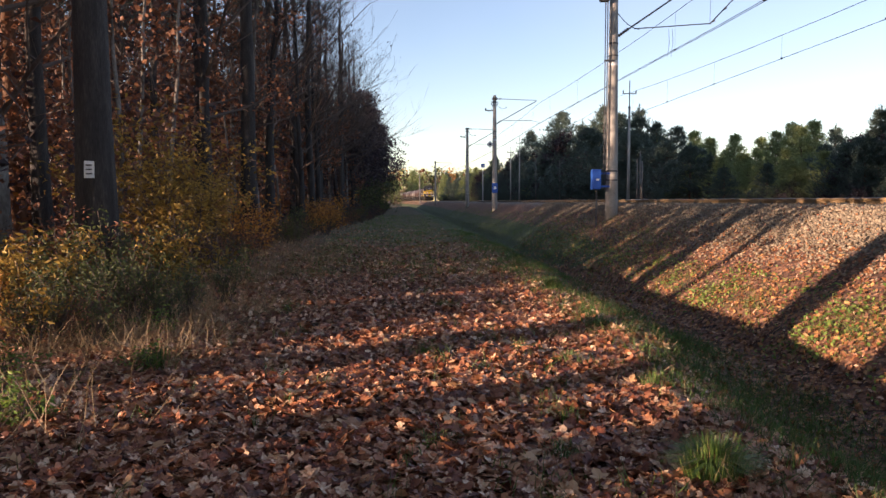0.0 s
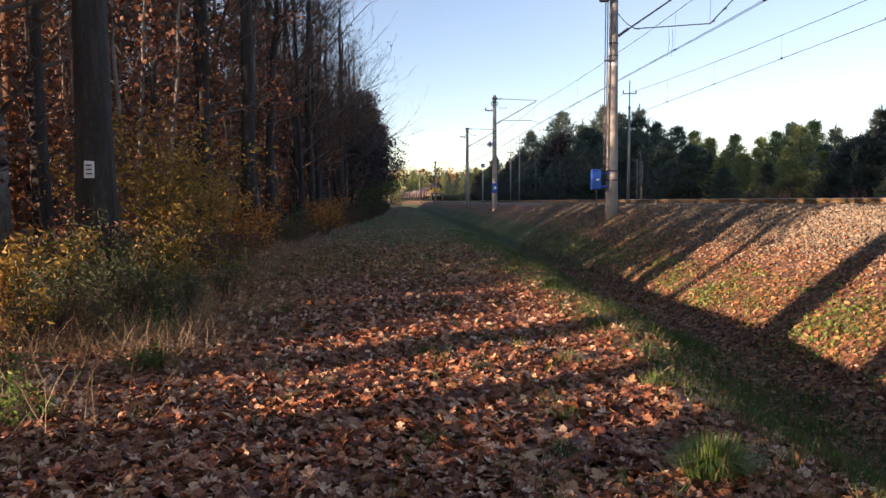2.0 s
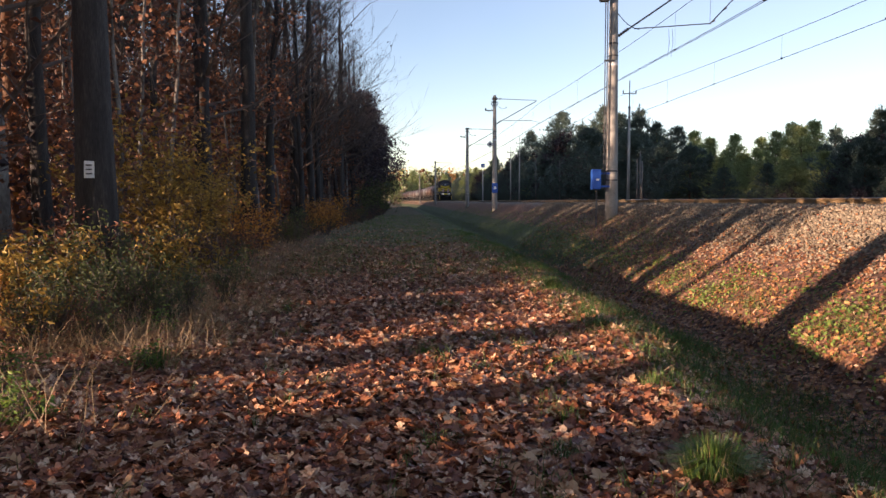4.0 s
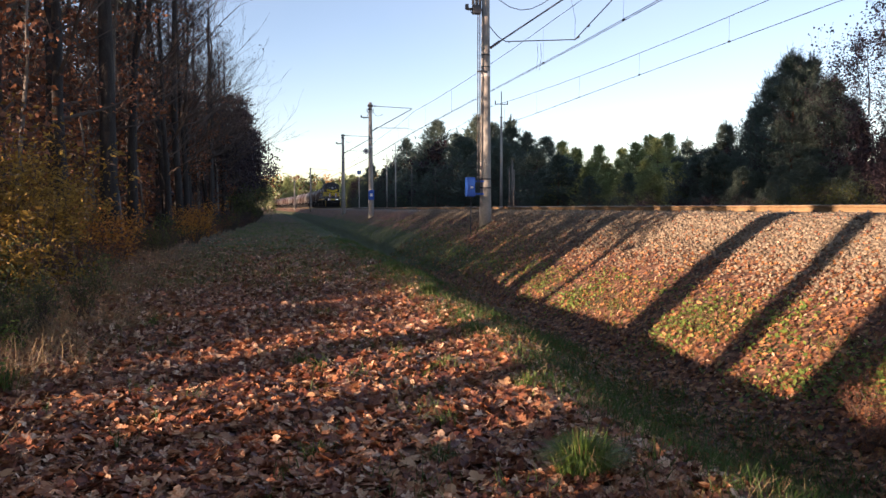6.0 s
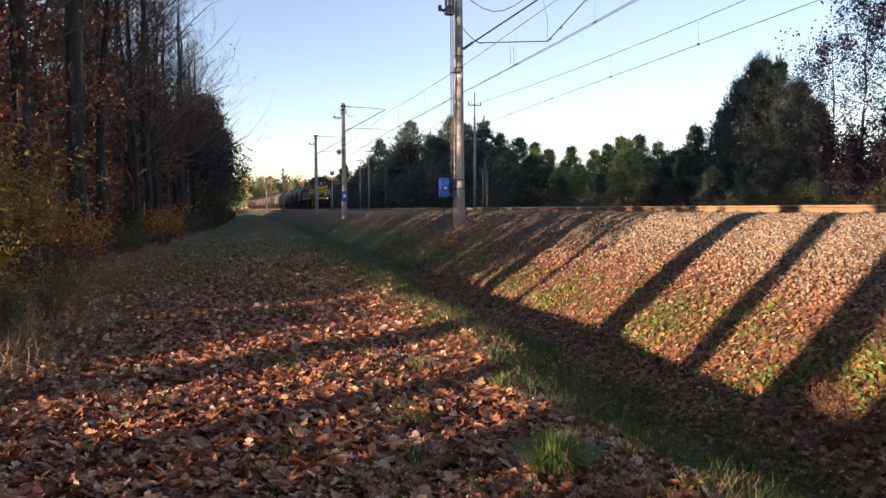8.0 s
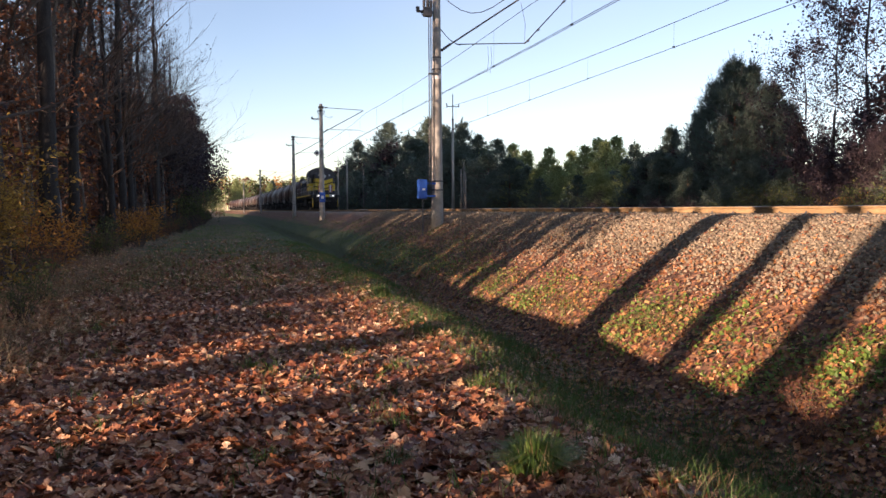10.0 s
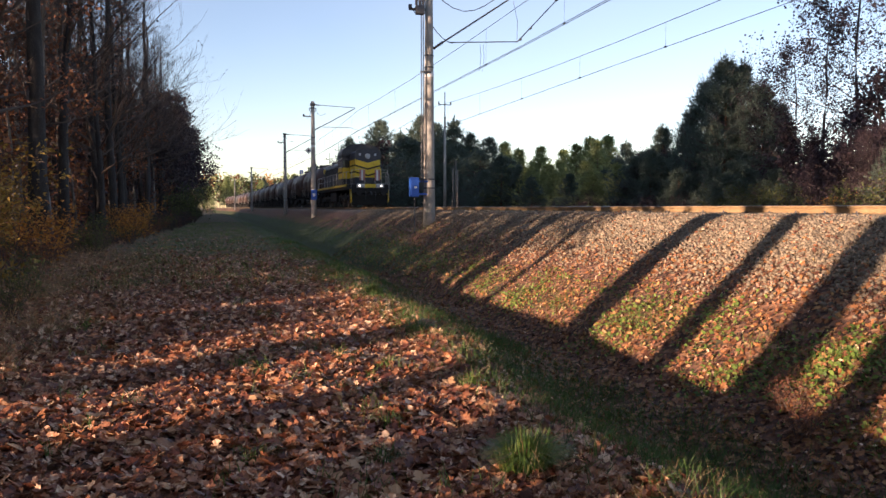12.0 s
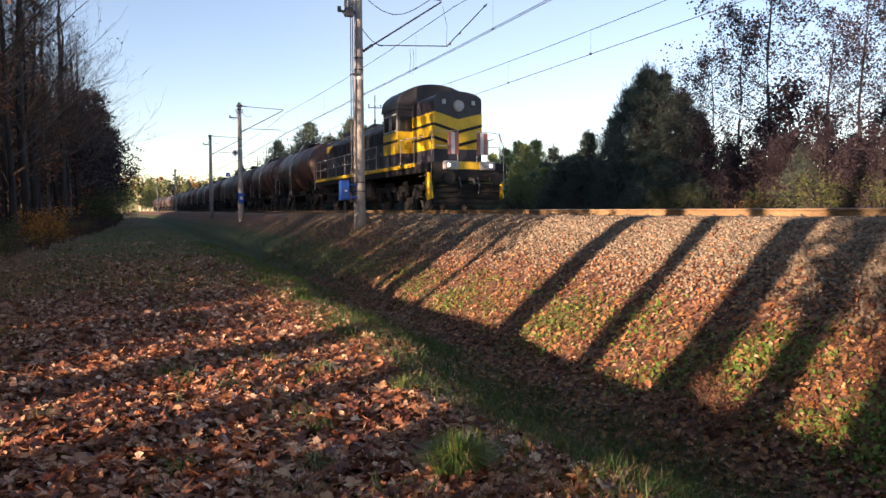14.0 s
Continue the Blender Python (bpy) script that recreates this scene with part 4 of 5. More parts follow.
# the woods where the line bends away
for i in range(70):
    y = east.uniform(300, 430)
    x = east.uniform(-75, 45) - bend(y) * 0.2
    kind = east.choice(russet + russet + scots + pale + young)
    kind.plant(x, y, east.uniform(10, 15), rng=east)
for i in range(46):
    y = east.uniform(150, 330)
    x = 21 - bend(y) + east.random() * 14
    east.choice(young + pale).plant(x, y, east.uniform(6, 11), rng=east)
# mostly unseen trees left of the line, added to shade the distant train
for i in range(220):
    y = east.uniform(120, 400)
    x = wood_edge(y) + 0.5 - east.random() * 26
    east.choice(russet + russet + scots).plant(x, y, east.uniform(13, 17), rng=east)

far = Geo()
for i in range(260):
    y = east.uniform(505, 570)
    x = -120 + 230 * (i + east.random()) / 260
    h = east.uniform(18, 27)
    col = east.choice((0, 0, 1, 2, 2, 3, 3))
    far.tube([(x, y, 0), (x, y, h * 0.8)], [0.2, 0.08], 4, 4)
    for j in range(85):
        p = Vector((x + east.gauss(0, 1.7), y + east.gauss(0, 1.2), h * (0.25 + 0.75 * east.random() ** 0.7)))
        leaf_at(far, p, east.uniform(1.0, 2.2), east, col, 0.4)
solid("far_woods", far, [M["leaf_brown"], M["leaf_orange"], M["leaf_green"], M["needle_pale"], M["greybark"]], "distant autumn woods where the line bends away", "woods", kind="stuff")


# ---- train ----
def arch(w, z0, z1, rise, n=10, power=0.8):
    """Outline (x, z) of a body w wide from z0 to z1 with a rounded roof of that rise."""
    pts = [(-w / 2, z0), (w / 2, z0)]
    for i in range(n + 1):
        a = math.pi * i / n
        pts.append((w / 2 * math.cos(a), z1 - rise + rise * math.sin(a) ** power))
    return pts


def wheelset(r, parent, y, name="wheelset"):
    g = Geo()
    for x in (-0.75, 0.75):
        s = 1 if x > 0 else -1
        g.tube([(x - 0.065 * s, 0, 0), (x - 0.035 * s, 0, 0), (x - 0.034 * s, 0, 0), (x + 0.07 * s, 0, 0)], [r + 0.03, r + 0.03, r, r - 0.005], 24)
        g.tube([(x + 0.07 * s, 0, 0), (x + 0.1 * s, 0, 0)], [r * 0.35, r * 0.25], 12)
        for k in range(4):
            a = k * math.pi / 2
            g.box((x + 0.075 * s, math.cos(a) * r * 0.6, math.sin(a) * r * 0.6), (0.02, 0.09, 0.09))
    g.tube([(-0.95, 0, 0), (0.95, 0, 0)], [0.08, 0.08], 10)
    o = part(name, g, M["steel"], parent, "steel wheels on an axle")
    o.location = (0, y, r)
    return o


def bogie(parent, y, axles, r, wide=2.1):
    g = Geo()
    half = (axles[-1] - axles[0]) / 2 + 0.65
    mid = y + (axles[0] + axles[-1]) / 2
    for x in (-wide / 2, wide / 2):
        g.box((x, mid, r + 0.28), (0.14, 2 * half, 0.22), chamfer=0.03)
        for a in axles:
            g.box((x * 1.03, y + a, r), (0.2, 0.34, 0.36), chamfer=0.04)
            for q in (-0.32, 0.32):
                g.tube([(x * 1.02, y + a + q, r - 0.02), (x * 1.02, y + a + q, r + 0.24)], [0.09, 0.09], 10)
        for a0, a1 in zip(axles, axles[1:]):
            g.box((x * 1.04, y + (a0 + a1) / 2, r + 0.1), (0.12, 0.5, 0.3), chamfer=0.03)
            g.tube([(x * 1.06, y + (a0 + a1) / 2 - 0.3, r + 0.45), (x * 1.06, y + (a0 + a1) / 2 + 0.3, r + 0.45)], [0.1, 0.1], 10)
    g.box((0, mid, r + 0.25), (wide, 0.5, 0.3))
    return part("bogie_frame", g, M["black"], parent)


def rail_of(name, parent, pts, r=0.018, mat_=None, label=""):
    g = Geo()
    g.tube(pts, [r] * len(pts), 6)
    return part(name, g, mat_ or M["handrail"], parent, label)


M["handrail"] = mat("worn_handrail", [(0.3, 0.27, 0.24), (0.5, 0.47, 0.43), (0.6, 0.58, 0.54)], 5, 0.6, 0.0)


def build_loco():
    """Diesel shunter: origin on the rail top below its front beam, the body runs back along +y."""
    lo = thing("diesel_locomotive", "yellow and dark blue diesel locomotive with lit headlamps on the track", "locomotive")
    g = Geo()
    g.box((0, 8.3, 1.42), (2.9, 16.3, 0.3), chamfer=0.03)
    part("underframe", g, M["black"], lo)
    for sx in (-1, 1):
        g = Geo()
        g.box((sx * 1.47, 8.85, 1.56), (0.06, 14.9, 0.14), chamfer=0.01)
        part("yellow_sill", g, M["yellow"], lo, "bright yellow walkway edge")
    g = Geo()
    g.box((0, 8.3, 1.6), (2.92, 16.1, 0.05))
    part("walkway", g, M["roofgrey"], lo)
    # short hood
    HW = 1.8
    g = Geo()
    g.prism(arch(HW, 1.62, 4.13, 0.36, 24, 0.75), 0.95, 3.1)
    hood = part("short_hood", g, M["navy"], lo)
    g = Geo()
    g.prism([(-HW / 2 - 0.006, 2.12), (HW / 2 + 0.006, 2.12), (HW / 2 + 0.006, 3.4), (0.0, 3.16), (-HW / 2 - 0.006, 3.4)], 0.938, 0.952)
    part("yellow_front", g, M["yellow"], hood, "yellow front panel")
    for sx in (-1, 1):
        g = Geo()
        g.box((sx * (HW / 2 + 0.004), 2.02, 2.76), (0.012, 2.16, 1.28))
        part("yellow_side", g, M["yellow"], hood, "yellow side panel")
        for z in (2.98, 2.52):
            g = Geo()
            g.box((sx * (HW / 2 + 0.011), 2.02, z), (0.012, 2.14, 0.1))
            part("stripe", g, M["black"], hood, "dark stripe")
    for z in (3.02, 2.56):
        g = Geo()
        w = HW / 2 + 0.01
        g.prism([(-w, z), (-w, z - 0.1), (0, z - 0.36), (w, z - 0.1), (w, z), (0, z - 0.25)], 0.926, 0.94)
        part("chevron", g, M["black"], hood, "dark chevron stripe")
    g = Geo()
    g.box((0, 0.94, 1.9), (0.72, 0.05, 0.42), chamfer=0.02)
    part("front_door", g, M["navy"], hood)
    g = Geo()
    g.tube([(0, 0.95, 3.62), (0, 0.86, 3.62)], [0.2, 0.19], 20)
    lampb = part("top_headlamp", g, M["handrail"], hood, "round upper headlamp")
    g = Geo()
    g.tube([(0, 0.862, 3.62), (0, 0.85, 3.62)], [0.16, 0.15], 20)
    part("lens", g, M["lens"], lampb)
    for sx in (-1, 1):
        g = Geo()
        g.box((sx * 0.56, 0.93, 3.74), (0.15, 0.06, 0.17), chamfer=0.02)
        part("marker_lamp", g, M["lens"], hood, "small pale marker lamp")
    # cab
    g = Geo()
    g.prism(arch(2.9, 1.62, 4.66, 0.9, 24, 0.85), 3.1, 4.85)
    cab = part("cab", g, M["navy"], lo)
    g = Geo()
    g.prism([(x * 1.03, z + 0.03) for x, z in arch(2.9, 3.7, 4.66, 0.9, 24, 0.85)], 3.02, 4.95)
    part("cab_roof", g, M["roofgrey"], cab)
    for sx in (-1, 1):
        g = Geo()
        g.box((sx * 1.454, 3.97, 2.5), (0.014, 1.74, 0.8))
        part("yellow_panel", g, M["yellow"], cab, "yellow cab side")
        g = Geo()
        g.box((sx * 1.462, 3.97, 2.56), (0.014, 1.7, 0.1))
        part("stripe", g, M["black"], cab, "dark stripe")
        g = Geo()
        g.box((sx * 1.175, 3.094, 2.5), (0.54, 0.014, 0.8))
        part("yellow_corner", g, M["yellow"], cab, "yellow cab front")
        g = Geo()
        g.box((sx * 1.17, 3.092, 3.22), (0.46, 0.03, 0.5), chamfer=0.03)
        part("front_window", g, M["glass"], cab)
        for yy in (3.55, 4.4):
            g = Geo()
            g.box((sx * 1.45, yy, 3.25), (0.03, 0.62, 0.56), chamfer=0.04)
            w = part("side_window", g, M["glass"], cab)
            f = Geo()
            for dz in (-0.3, 0.3):
                f.box((sx * 1.46, yy, 3.25 + dz), (0.03, 0.7, 0.05))
            for dy in (-0.33, 0.33):
                f.box((sx * 1.46, yy + dy, 3.25), (0.03, 0.05, 0.62))
            part("window_frame", f, M["handrail"], w)
    # long hood
    g = Geo()
    g.prism(arch(1.95, 1.62, 3.62, 0.3, 10), 4.85, 15.9)
    lh = part("long_hood", g, M["navy"], lo)
    for sx in (-1, 1):
        for i, yy in enumerate(np.arange(5.35, 15.6, 0.86)):
            g = Geo()
            g.box((sx * 0.985, yy, 2.5), (0.03, 0.78, 1.55), chamfer=0.012)
            dm = M["yellow"] if i == 0 else M["roofgrey"] if i % 3 == 1 else M["navy"]
            d = part("hood_door", g, dm, lh, "yellow hood door" if i == 0 else "")
            s = Geo()
            s.box((sx * 1.005, yy, 2.95), (0.02, 0.55, 0.5), chamfer=0.008)
            part("louvre", s, M["black"], d)
            s = Geo()
            s.box((sx * 1.01, yy + 0.3, 2.3), (0.03, 0.03, 0.16))
            part("door_handle", s, M["handrail"], d)
        g = Geo()
        g.box((sx * 1.0, 15.2, 3.18), (0.03, 1.1, 0.34))
        part("yellow_patch", g, M["yellow"], lh, "yellow panel")
        rail_of("roof_rail", lh, [(sx * 0.98, 5.0, 3.5), (sx * 0.98, 15.8, 3.5)], 0.03)
    for yy, w, h in ((5.7, 1.0, 0.6), (7.4, 0.9, 0.32), (9.6, 0.6, 0.26), (13.9, 1.1, 0.3)):
        g = Geo()
        g.box((0, yy, 3.66 + h / 2), (0.9, w, h), chamfer=0.04)
        part("roof_box", g, M["roofgrey"], lh)
    g = Geo()
    g.tube([(0.3, 8.4, 3.5), (0.3, 8.4, 4.02)], [0.16, 0.15], 14)
    part("exhaust_stack", g, M["black"], lh)
    # front end
    g = Geo()
    g.box((0, 0.25, 1.28), (2.6, 0.3, 0.62), chamfer=0.03)
    beam = part("front_beam", g, M["black"], lo)
    g = Geo()
    g.box((0, 0.09, 1.5), (1.0, 0.03, 0.26), chamfer=0.01)
    part("yellow_beam_panel", g, M["yellow"], beam, "yellow beam panel")
    for sx in (-1, 1):
        g = Geo()
        g.box((sx * 0.68, 0.04, 1.5), (0.58, 0.14, 0.3), chamfer=0.1)
        hl = part("headlamp_housing", g, M["handrail"], beam, "white oval headlamp housing")
        g = Geo()
        g.tube([(sx * 0.78, -0.03, 1.5), (sx * 0.78, -0.05, 1.5)], [0.058, 0.052], 14)
        part("lit_lamp", g, M["lamp"], hl, "glowing headlamp")
        g = Geo()
        g.tube([(sx * 0.58, -0.03, 1.5), (sx * 0.58, -0.045, 1.5)], [0.07, 0.065], 14)
        part("red_lamp", g, M["lens"], hl)
        g = Geo()
        g.tube([(sx * 0.875, 0.12, 1.06), (sx * 0.875, -0.25, 1.06), (sx * 0.875, -0.26, 1.06), (sx * 0.875, -0.31, 1.06)], [0.11, 0.09, 0.23, 0.22], 16)
        part("buffer", g, M["black"], beam)
        # corner steps
        g = Geo()
        t = Matrix.Rotation(radians(-12), 4, "X")
        g.box((sx * 1.32, 0.42, 0.86), (0.07, 0.5, 1.05), t, 0.02)
        part("step_board", g, M["yellow"], lo, "yellow step side")
        g = Geo()
        for z in (0.45, 0.8, 1.15):
            g.box((sx * 1.3, 0.8, z), (0.3, 0.4, 0.03))
        part("steps", g, M["steel"], lo)
        # railings and the striped boards
        rail_of("front_rail", lo, [(sx * 1.25, 0.2, 1.6), (sx * 1.25, 0.2, 2.62), (sx * 0.36, 0.2, 2.68), (sx * 0.36, 0.2, 1.65)])
        rail_of("front_mid_rail", lo, [(sx * 1.25, 0.2, 2.15), (sx * 0.36, 0.2, 2.15)], 0.014)
        rail_of("grab_rail", lo, [(sx * 1.36, 0.12, 0.7), (sx * 1.34, 0.12, 2.2), (sx * 1.26, 0.3, 2.6)])
        g = Geo()
        g.box((sx * 0.54, 0.15, 2.25), (0.4, 0.035, 0.74), chamfer=0.01)
        bd = part("warning_board", g, M["red"], lo, "faded red and white striped board")
        for dx in (-0.07, ):
            s = Geo()
            s.box((sx * 0.54 + dx + 0.05, 0.128, 2.25), (0.12, 0.014, 0.72))
            part("white_stripe", s, M["white"], bd)
        for a in (1.5, 2.9, 5.8, 7.4, 9.0, 10.6, 12.2, 13.8, 15.4, 16.3):
            rail_of("rail_post", lo, [(sx * 1.44, a, 1.6), (sx * 1.44, a, 2.55)], 0.016)
        rail_of("side_rail", lo, [(sx * 1.44, 5.8, 2.55), (sx * 1.44, 16.3, 2.55), (sx * 0.6, 16.35, 2.55)])
        rail_of("side_mid_rail", lo, [(sx * 1.44, 5.8, 2.1), (sx * 1.44, 16.3, 2.1)], 0.013)
        rail_of("nose_rail", lo, [(sx * 1.36, 0.9, 2.5), (sx * 1.42, 2.95, 2.55)])
    g = Geo()
    g.prism([(-1.25, 0.16), (1.25, 0.16), (1.3, 0.9), (-1.3, 0.9)], 0.28, 0.33)
    guard = part("snow_guard", g, M["black"], lo)
    for k in range(4):
        s = Geo()
        s.box((0, 0.24, 0.28 + k * 0.18), (2.5, 0.07, 0.06))
        part("guard_bar", s, M["black"], guard)
    g = Geo()
    g.tube([(0, 0.1, 1.05), (0, -0.3, 1.0), (0, -0.38, 0.85)], [0.07, 0.05, 0.05], 8)
    g.tube([(0.35, 0.1, 1.1), (0.35, -0.05, 0.8), (0.35, 0.05, 0.55)], [0.03, 0.03, 0.03], 6)
    g.tube([(-0.35, 0.1, 1.1), (-0.35, -0.05, 0.8), (-0.35, 0.05, 0.55)], [0.03, 0.03, 0.03], 6)
    part("coupling", g, M["steel"], lo)
    g = Geo()
    g.box((0, 8.4, 0.85), (2.6, 3.2, 0.85), chamfer=0.12)
    part("fuel_tank", g, M["black"], lo)
    ax = (-2.1, 0, 2.1)
    for y in (4.1, 12.7):
        bogie(lo, y, ax, 0.525)
    return lo, [wheelset(0.525, lo, y + a) for y in (4.1, 12.7) for a in ax]


def build_wagon(material, label):
    """Tank wagon, 12.3 m over the buffers, origin below its leading end."""
    w = thing("tank_wagon", label, "tank wagon", "tank wagons of the train")
    g = Geo()
    r, zc = 1.42, 2.52
    g.tube([(0, 0.95, zc), (0, 1.0, zc), (0, 1.12, zc), (0, 1.35, zc), (0, 10.95, zc), (0, 11.18, zc), (0, 11.3, zc), (0, 11.35, zc)], [0.75, 1.05, 1.28, r, r, 1.28, 1.05, 0.75], 28)
    tank = part("tank", g, material, w, smooth=True)
    for y in (1.6, 3.8, 6.15, 8.5, 10.7):
        b = Geo()
        b.tube([(0, y - 0.06, zc), (0, y + 0.06, zc)], [r + 0.018, r + 0.018], 28)
        part("band", b, M["tankgrey"] if y in (1.6, 10.7) else material, tank)
    d = Geo()
    d.tube([(0, 6.15, zc + r - 0.05), (0, 6.15, zc + r + 0.24), (0, 6.15, zc + r + 0.28)], [0.36, 0.36, 0.25], 16)
    part("dome", d, M["roofgrey"], tank)
    f = Geo()
    for x in (-0.9, 0.9):
        f.box((x, 6.15, 1.05), (0.16, 11.3, 0.26), chamfer=0.02)
    for y in (0.6, 2.6, 6.15, 9.7, 11.7):
        f.box((0, y, 1.05), (2.7, 0.2, 0.22))
    for y in (2.4, 9.9):
        f.prism([(-1.2, 1.15), (1.2, 1.15), (1.25, 1.9), (0.8, 1.35), (-0.8, 1.35), (-1.25, 1.9)], y - 0.15, y + 0.15)
    part("underframe", f, M["black"], w)
    for y in (0.35, 11.95):
        s = 1 if y > 6 else -1
        for x in (-0.875, 0.875):
            b = Geo()
            b.tube([(x, y - s * 0.1, 1.06), (x, y + s * 0.18, 1.06), (x, y + s * 0.19, 1.06), (x, y + s * 0.23, 1.06)], [0.1, 0.09, 0.22, 0.21], 12)
            part("buffer", b, M["black"], w)
    for x in (-1.5, 1.5):
        la = Geo()
        for q in (-0.22, 0.22):
            la.tube([(x, 6.15 + q, 1.0), (x, 6.15 + q, 2.7), (x * 0.45, 6.15 + q, zc + r + 0.15)], [0.025] * 3, 5)
        for k in range(7):
            la.tube([(x, 5.93, 1.2 + 0.25 * k), (x, 6.37, 1.2 + 0.25 * k)], [0.015, 0.015], 4)
        part("ladder", la, M["handrail"], w)
    wk = Geo()
    wk.box((0, 6.15, zc + r + 0.12), (0.78, 3.2, 0.04), chamfer=0.01)
    part("top_walkway", wk, M["roofgrey"], w)
    for y in (0.75, 11.55):
        e = Geo()
        for x in (-1.2, 1.2):
            e.tube([(x, y, 1.1), (x, y, 2.2)], [0.022, 0.022], 5)
        e.tube([(-1.2, y, 2.2), (1.2, y, 2.2)], [0.022, 0.022], 5)
        part("end_rail", e, M["handrail"], w)
    ax = (-0.9, 0.9)
    for y in (2.3, 10.0):
        bogie(w, y, ax, 0.46, 2.0)
    for y in (2.3, 10.0):
        for a in ax:
            wheelset(0.46, w, y + a)
    return w


loco, loco_wheels = build_loco()
rust_wagon = build_wagon(M["rust"], "rust-brown railway tank wagon with grey bands")
grey_wagon = build_wagon(M["tankgrey"], "dirty grey railway tank wagon")
wagons = [rust_wagon]
for i in range(1, 18):
    if i == 3:
        wagons.append(grey_wagon)
    else:
        wagons.append(copy_thing(grey_wagon if i in (6, 9, 13) else rust_wagon, Matrix()))

SPEED, ARRIVES = 13.8, 22.15     # metres a second; the front beam's place at the clip's end


def on_line(s, length):
    """Pose of a vehicle whose front is s metres ahead and which faces the viewer."""
    a, b = line_point(TRACKS[0], s, RAIL), line_point(TRACKS[0], s + length, RAIL)
    d = b - a
    return Matrix.Translation(a) @ Matrix.Rotation(math.atan2(-d.x, d.y), 4, "Z")


def motions():
    times = [q * 0.5 for q in range(29)]
    train = [(loco, 0.0, 16.6)] + [(w, 17.0 + 12.3 * i, 12.3) for i, w in enumerate(wagons)]
    for ob, back, length in train:
        walk(ob, [(t, on_line(ARRIVES + SPEED * (14 - t) + back, length)) for t in times])
    for wheels, r in ((loco_wheels, 0.525), ([o for w in wagons[:2] for o in w.children if o.name.startswith("wheelset")], 0.46)):
        for o in wheels:
            at = o.location.copy()
            walk(o, [(k / 30, Matrix.Translation(at) @ Matrix.Rotation((SPEED * k / 30 / r) % (2 * math.pi), 4, "X")) for k in range(421)])


# ---- fallen leaves, grass and stones ----
def slope_at(x, y):
    return (height(x + 0.15, y, False) - height(x - 0.15, y, False)) / 0.3


def scatter(name, base, faces, spots, scale, tilt, material, rng, lean=0.0, lift=0.01, **tags):
    """One mesh of many small copies of base (k, 3), each turned, tilted and laid on the ground at spots."""
    n = len(spots)
    base = np.array(base, float)
    k = len(base)
    a = rng.uniform(0, 2 * math.pi, n)
    sc = rng.uniform(scale[0], scale[1], n)
    b1, b2 = rng.normal(0, tilt, n), rng.normal(0, tilt, n)
    xyz = np.array([(x, y, height(x, y)) for x, y in spots])
    sl = np.array([math.atan(slope_at(x, y)) for x, y in spots]) if lean else np.zeros(n)
    v = np.repeat(base[None], n, 0) * sc[:, None, None]
    x, y, z = v[..., 0].copy(), v[..., 1].copy(), v[..., 2].copy()

    def turn(p, q, ang):
        c, s = np.cos(ang)[:, None], np.sin(ang)[:, None]
        return c * p - s * q, s * p + c * q

    y, z = turn(y, z, b1)
    x, z = turn(x, z, b2)
    x, y = turn(x, y, a)
    x, z = turn(x, z, sl * lean)
    v = np.stack([x, y, z], -1) + xyz[:, None, :]
    v[..., 2] += lift + (rng.uniform(0, 0.03, n)[:, None] if tilt else 0)
    f = np.array(faces)
    f = (f[None] + (np.arange(n) * k)[:, None, None]).reshape(-1, 3)
    me = bpy.data.meshes.new(name)
    me.vertices.add(n * k)
    me.vertices.foreach_set("co", v.ravel())
    me.loops.add(f.size)
    me.loops.foreach_set("vertex_index", f.ravel().astype(np.int32))
    me.polygons.add(len(f))
    me.polygons.foreach_set("loop_start", np.arange(0, f.size, 3, dtype=np.int32))
    me.update(calc_edges=True)
    me.materials.append(material)
    return tagged(new(name, me), **tags)


def leaf_shape(seed, wide=0.42):
    """A lobed, curled leaf one unit long."""
    rng = random.Random(seed)
    n = 16
    side = []
    for i in range(1, n // 2):
        k = i / (n // 2)
        w = wide * math.sin(math.pi * min(1, k * 0.95 + 0.05)) ** 0.7 * (1.0 if i % 2 else 0.52) * rng.uniform(0.85, 1.15)
        side.append((k - 0.5, w))
    out = [(-0.5, 0)] + [(p, w) for p, w in side] + [(0.52, 0)] + [(p + rng.uniform(-0.03, 0.03), -w * rng.uniform(0.85, 1.1)) for p, w in reversed(side)]
    curl, roll = rng.uniform(-0.5, 0.9), rng.uniform(-0.4, 0.8)
    vs = [(0.02, 0, 0.0)] + [(p, w, curl * w * w * 1.6 + roll * p * p * 0.8 + rng.uniform(-0.03, 0.03)) for p, w in out]
    m = len(out)
    fs = [(0, 1 + i, 1 + (i + 1) % m) for i in range(m)]
    return vs, fs


def litter_spots(rng, n, x0, x1, y0, y1, keep):
    out = []
    while len(out) < n:
        y = y0 * (y1 / y0) ** rng.random()
        x = rng.uniform(x0, x1)
        if rng.random() < keep(x, y):
            out.append((x - bend(y), y))
    return out


nr = np.random.default_rng(3)


def path_keep(x, y):
    patch = 0.5 + 0.5 * noise.noise((x * 0.8, y * 0.8, 3))
    k = 1.0 if x < 2.3 else 0.45
    if x < -2.6:
        k *= 0.6
    if y > 14:
        k *= max(0.12, 1 - (y - 14) / 15)
    return k * (0.35 + 0.65 * patch)


def bank_keep(x, y):
    patch = 0.5 + 0.5 * noise.noise((x * 1.1, y * 1.1, 8))
    return float(np.interp(x, [2.6, 3.2, 4.1, 4.6, 5.2, 6.2, 6.9, 7.6, 8.6], [0.28, 0.2, 0.6, 0.9, 0.75, 0.5, 0.2, 0.07, 0.02])) * (0.4 + 0.6 * patch)


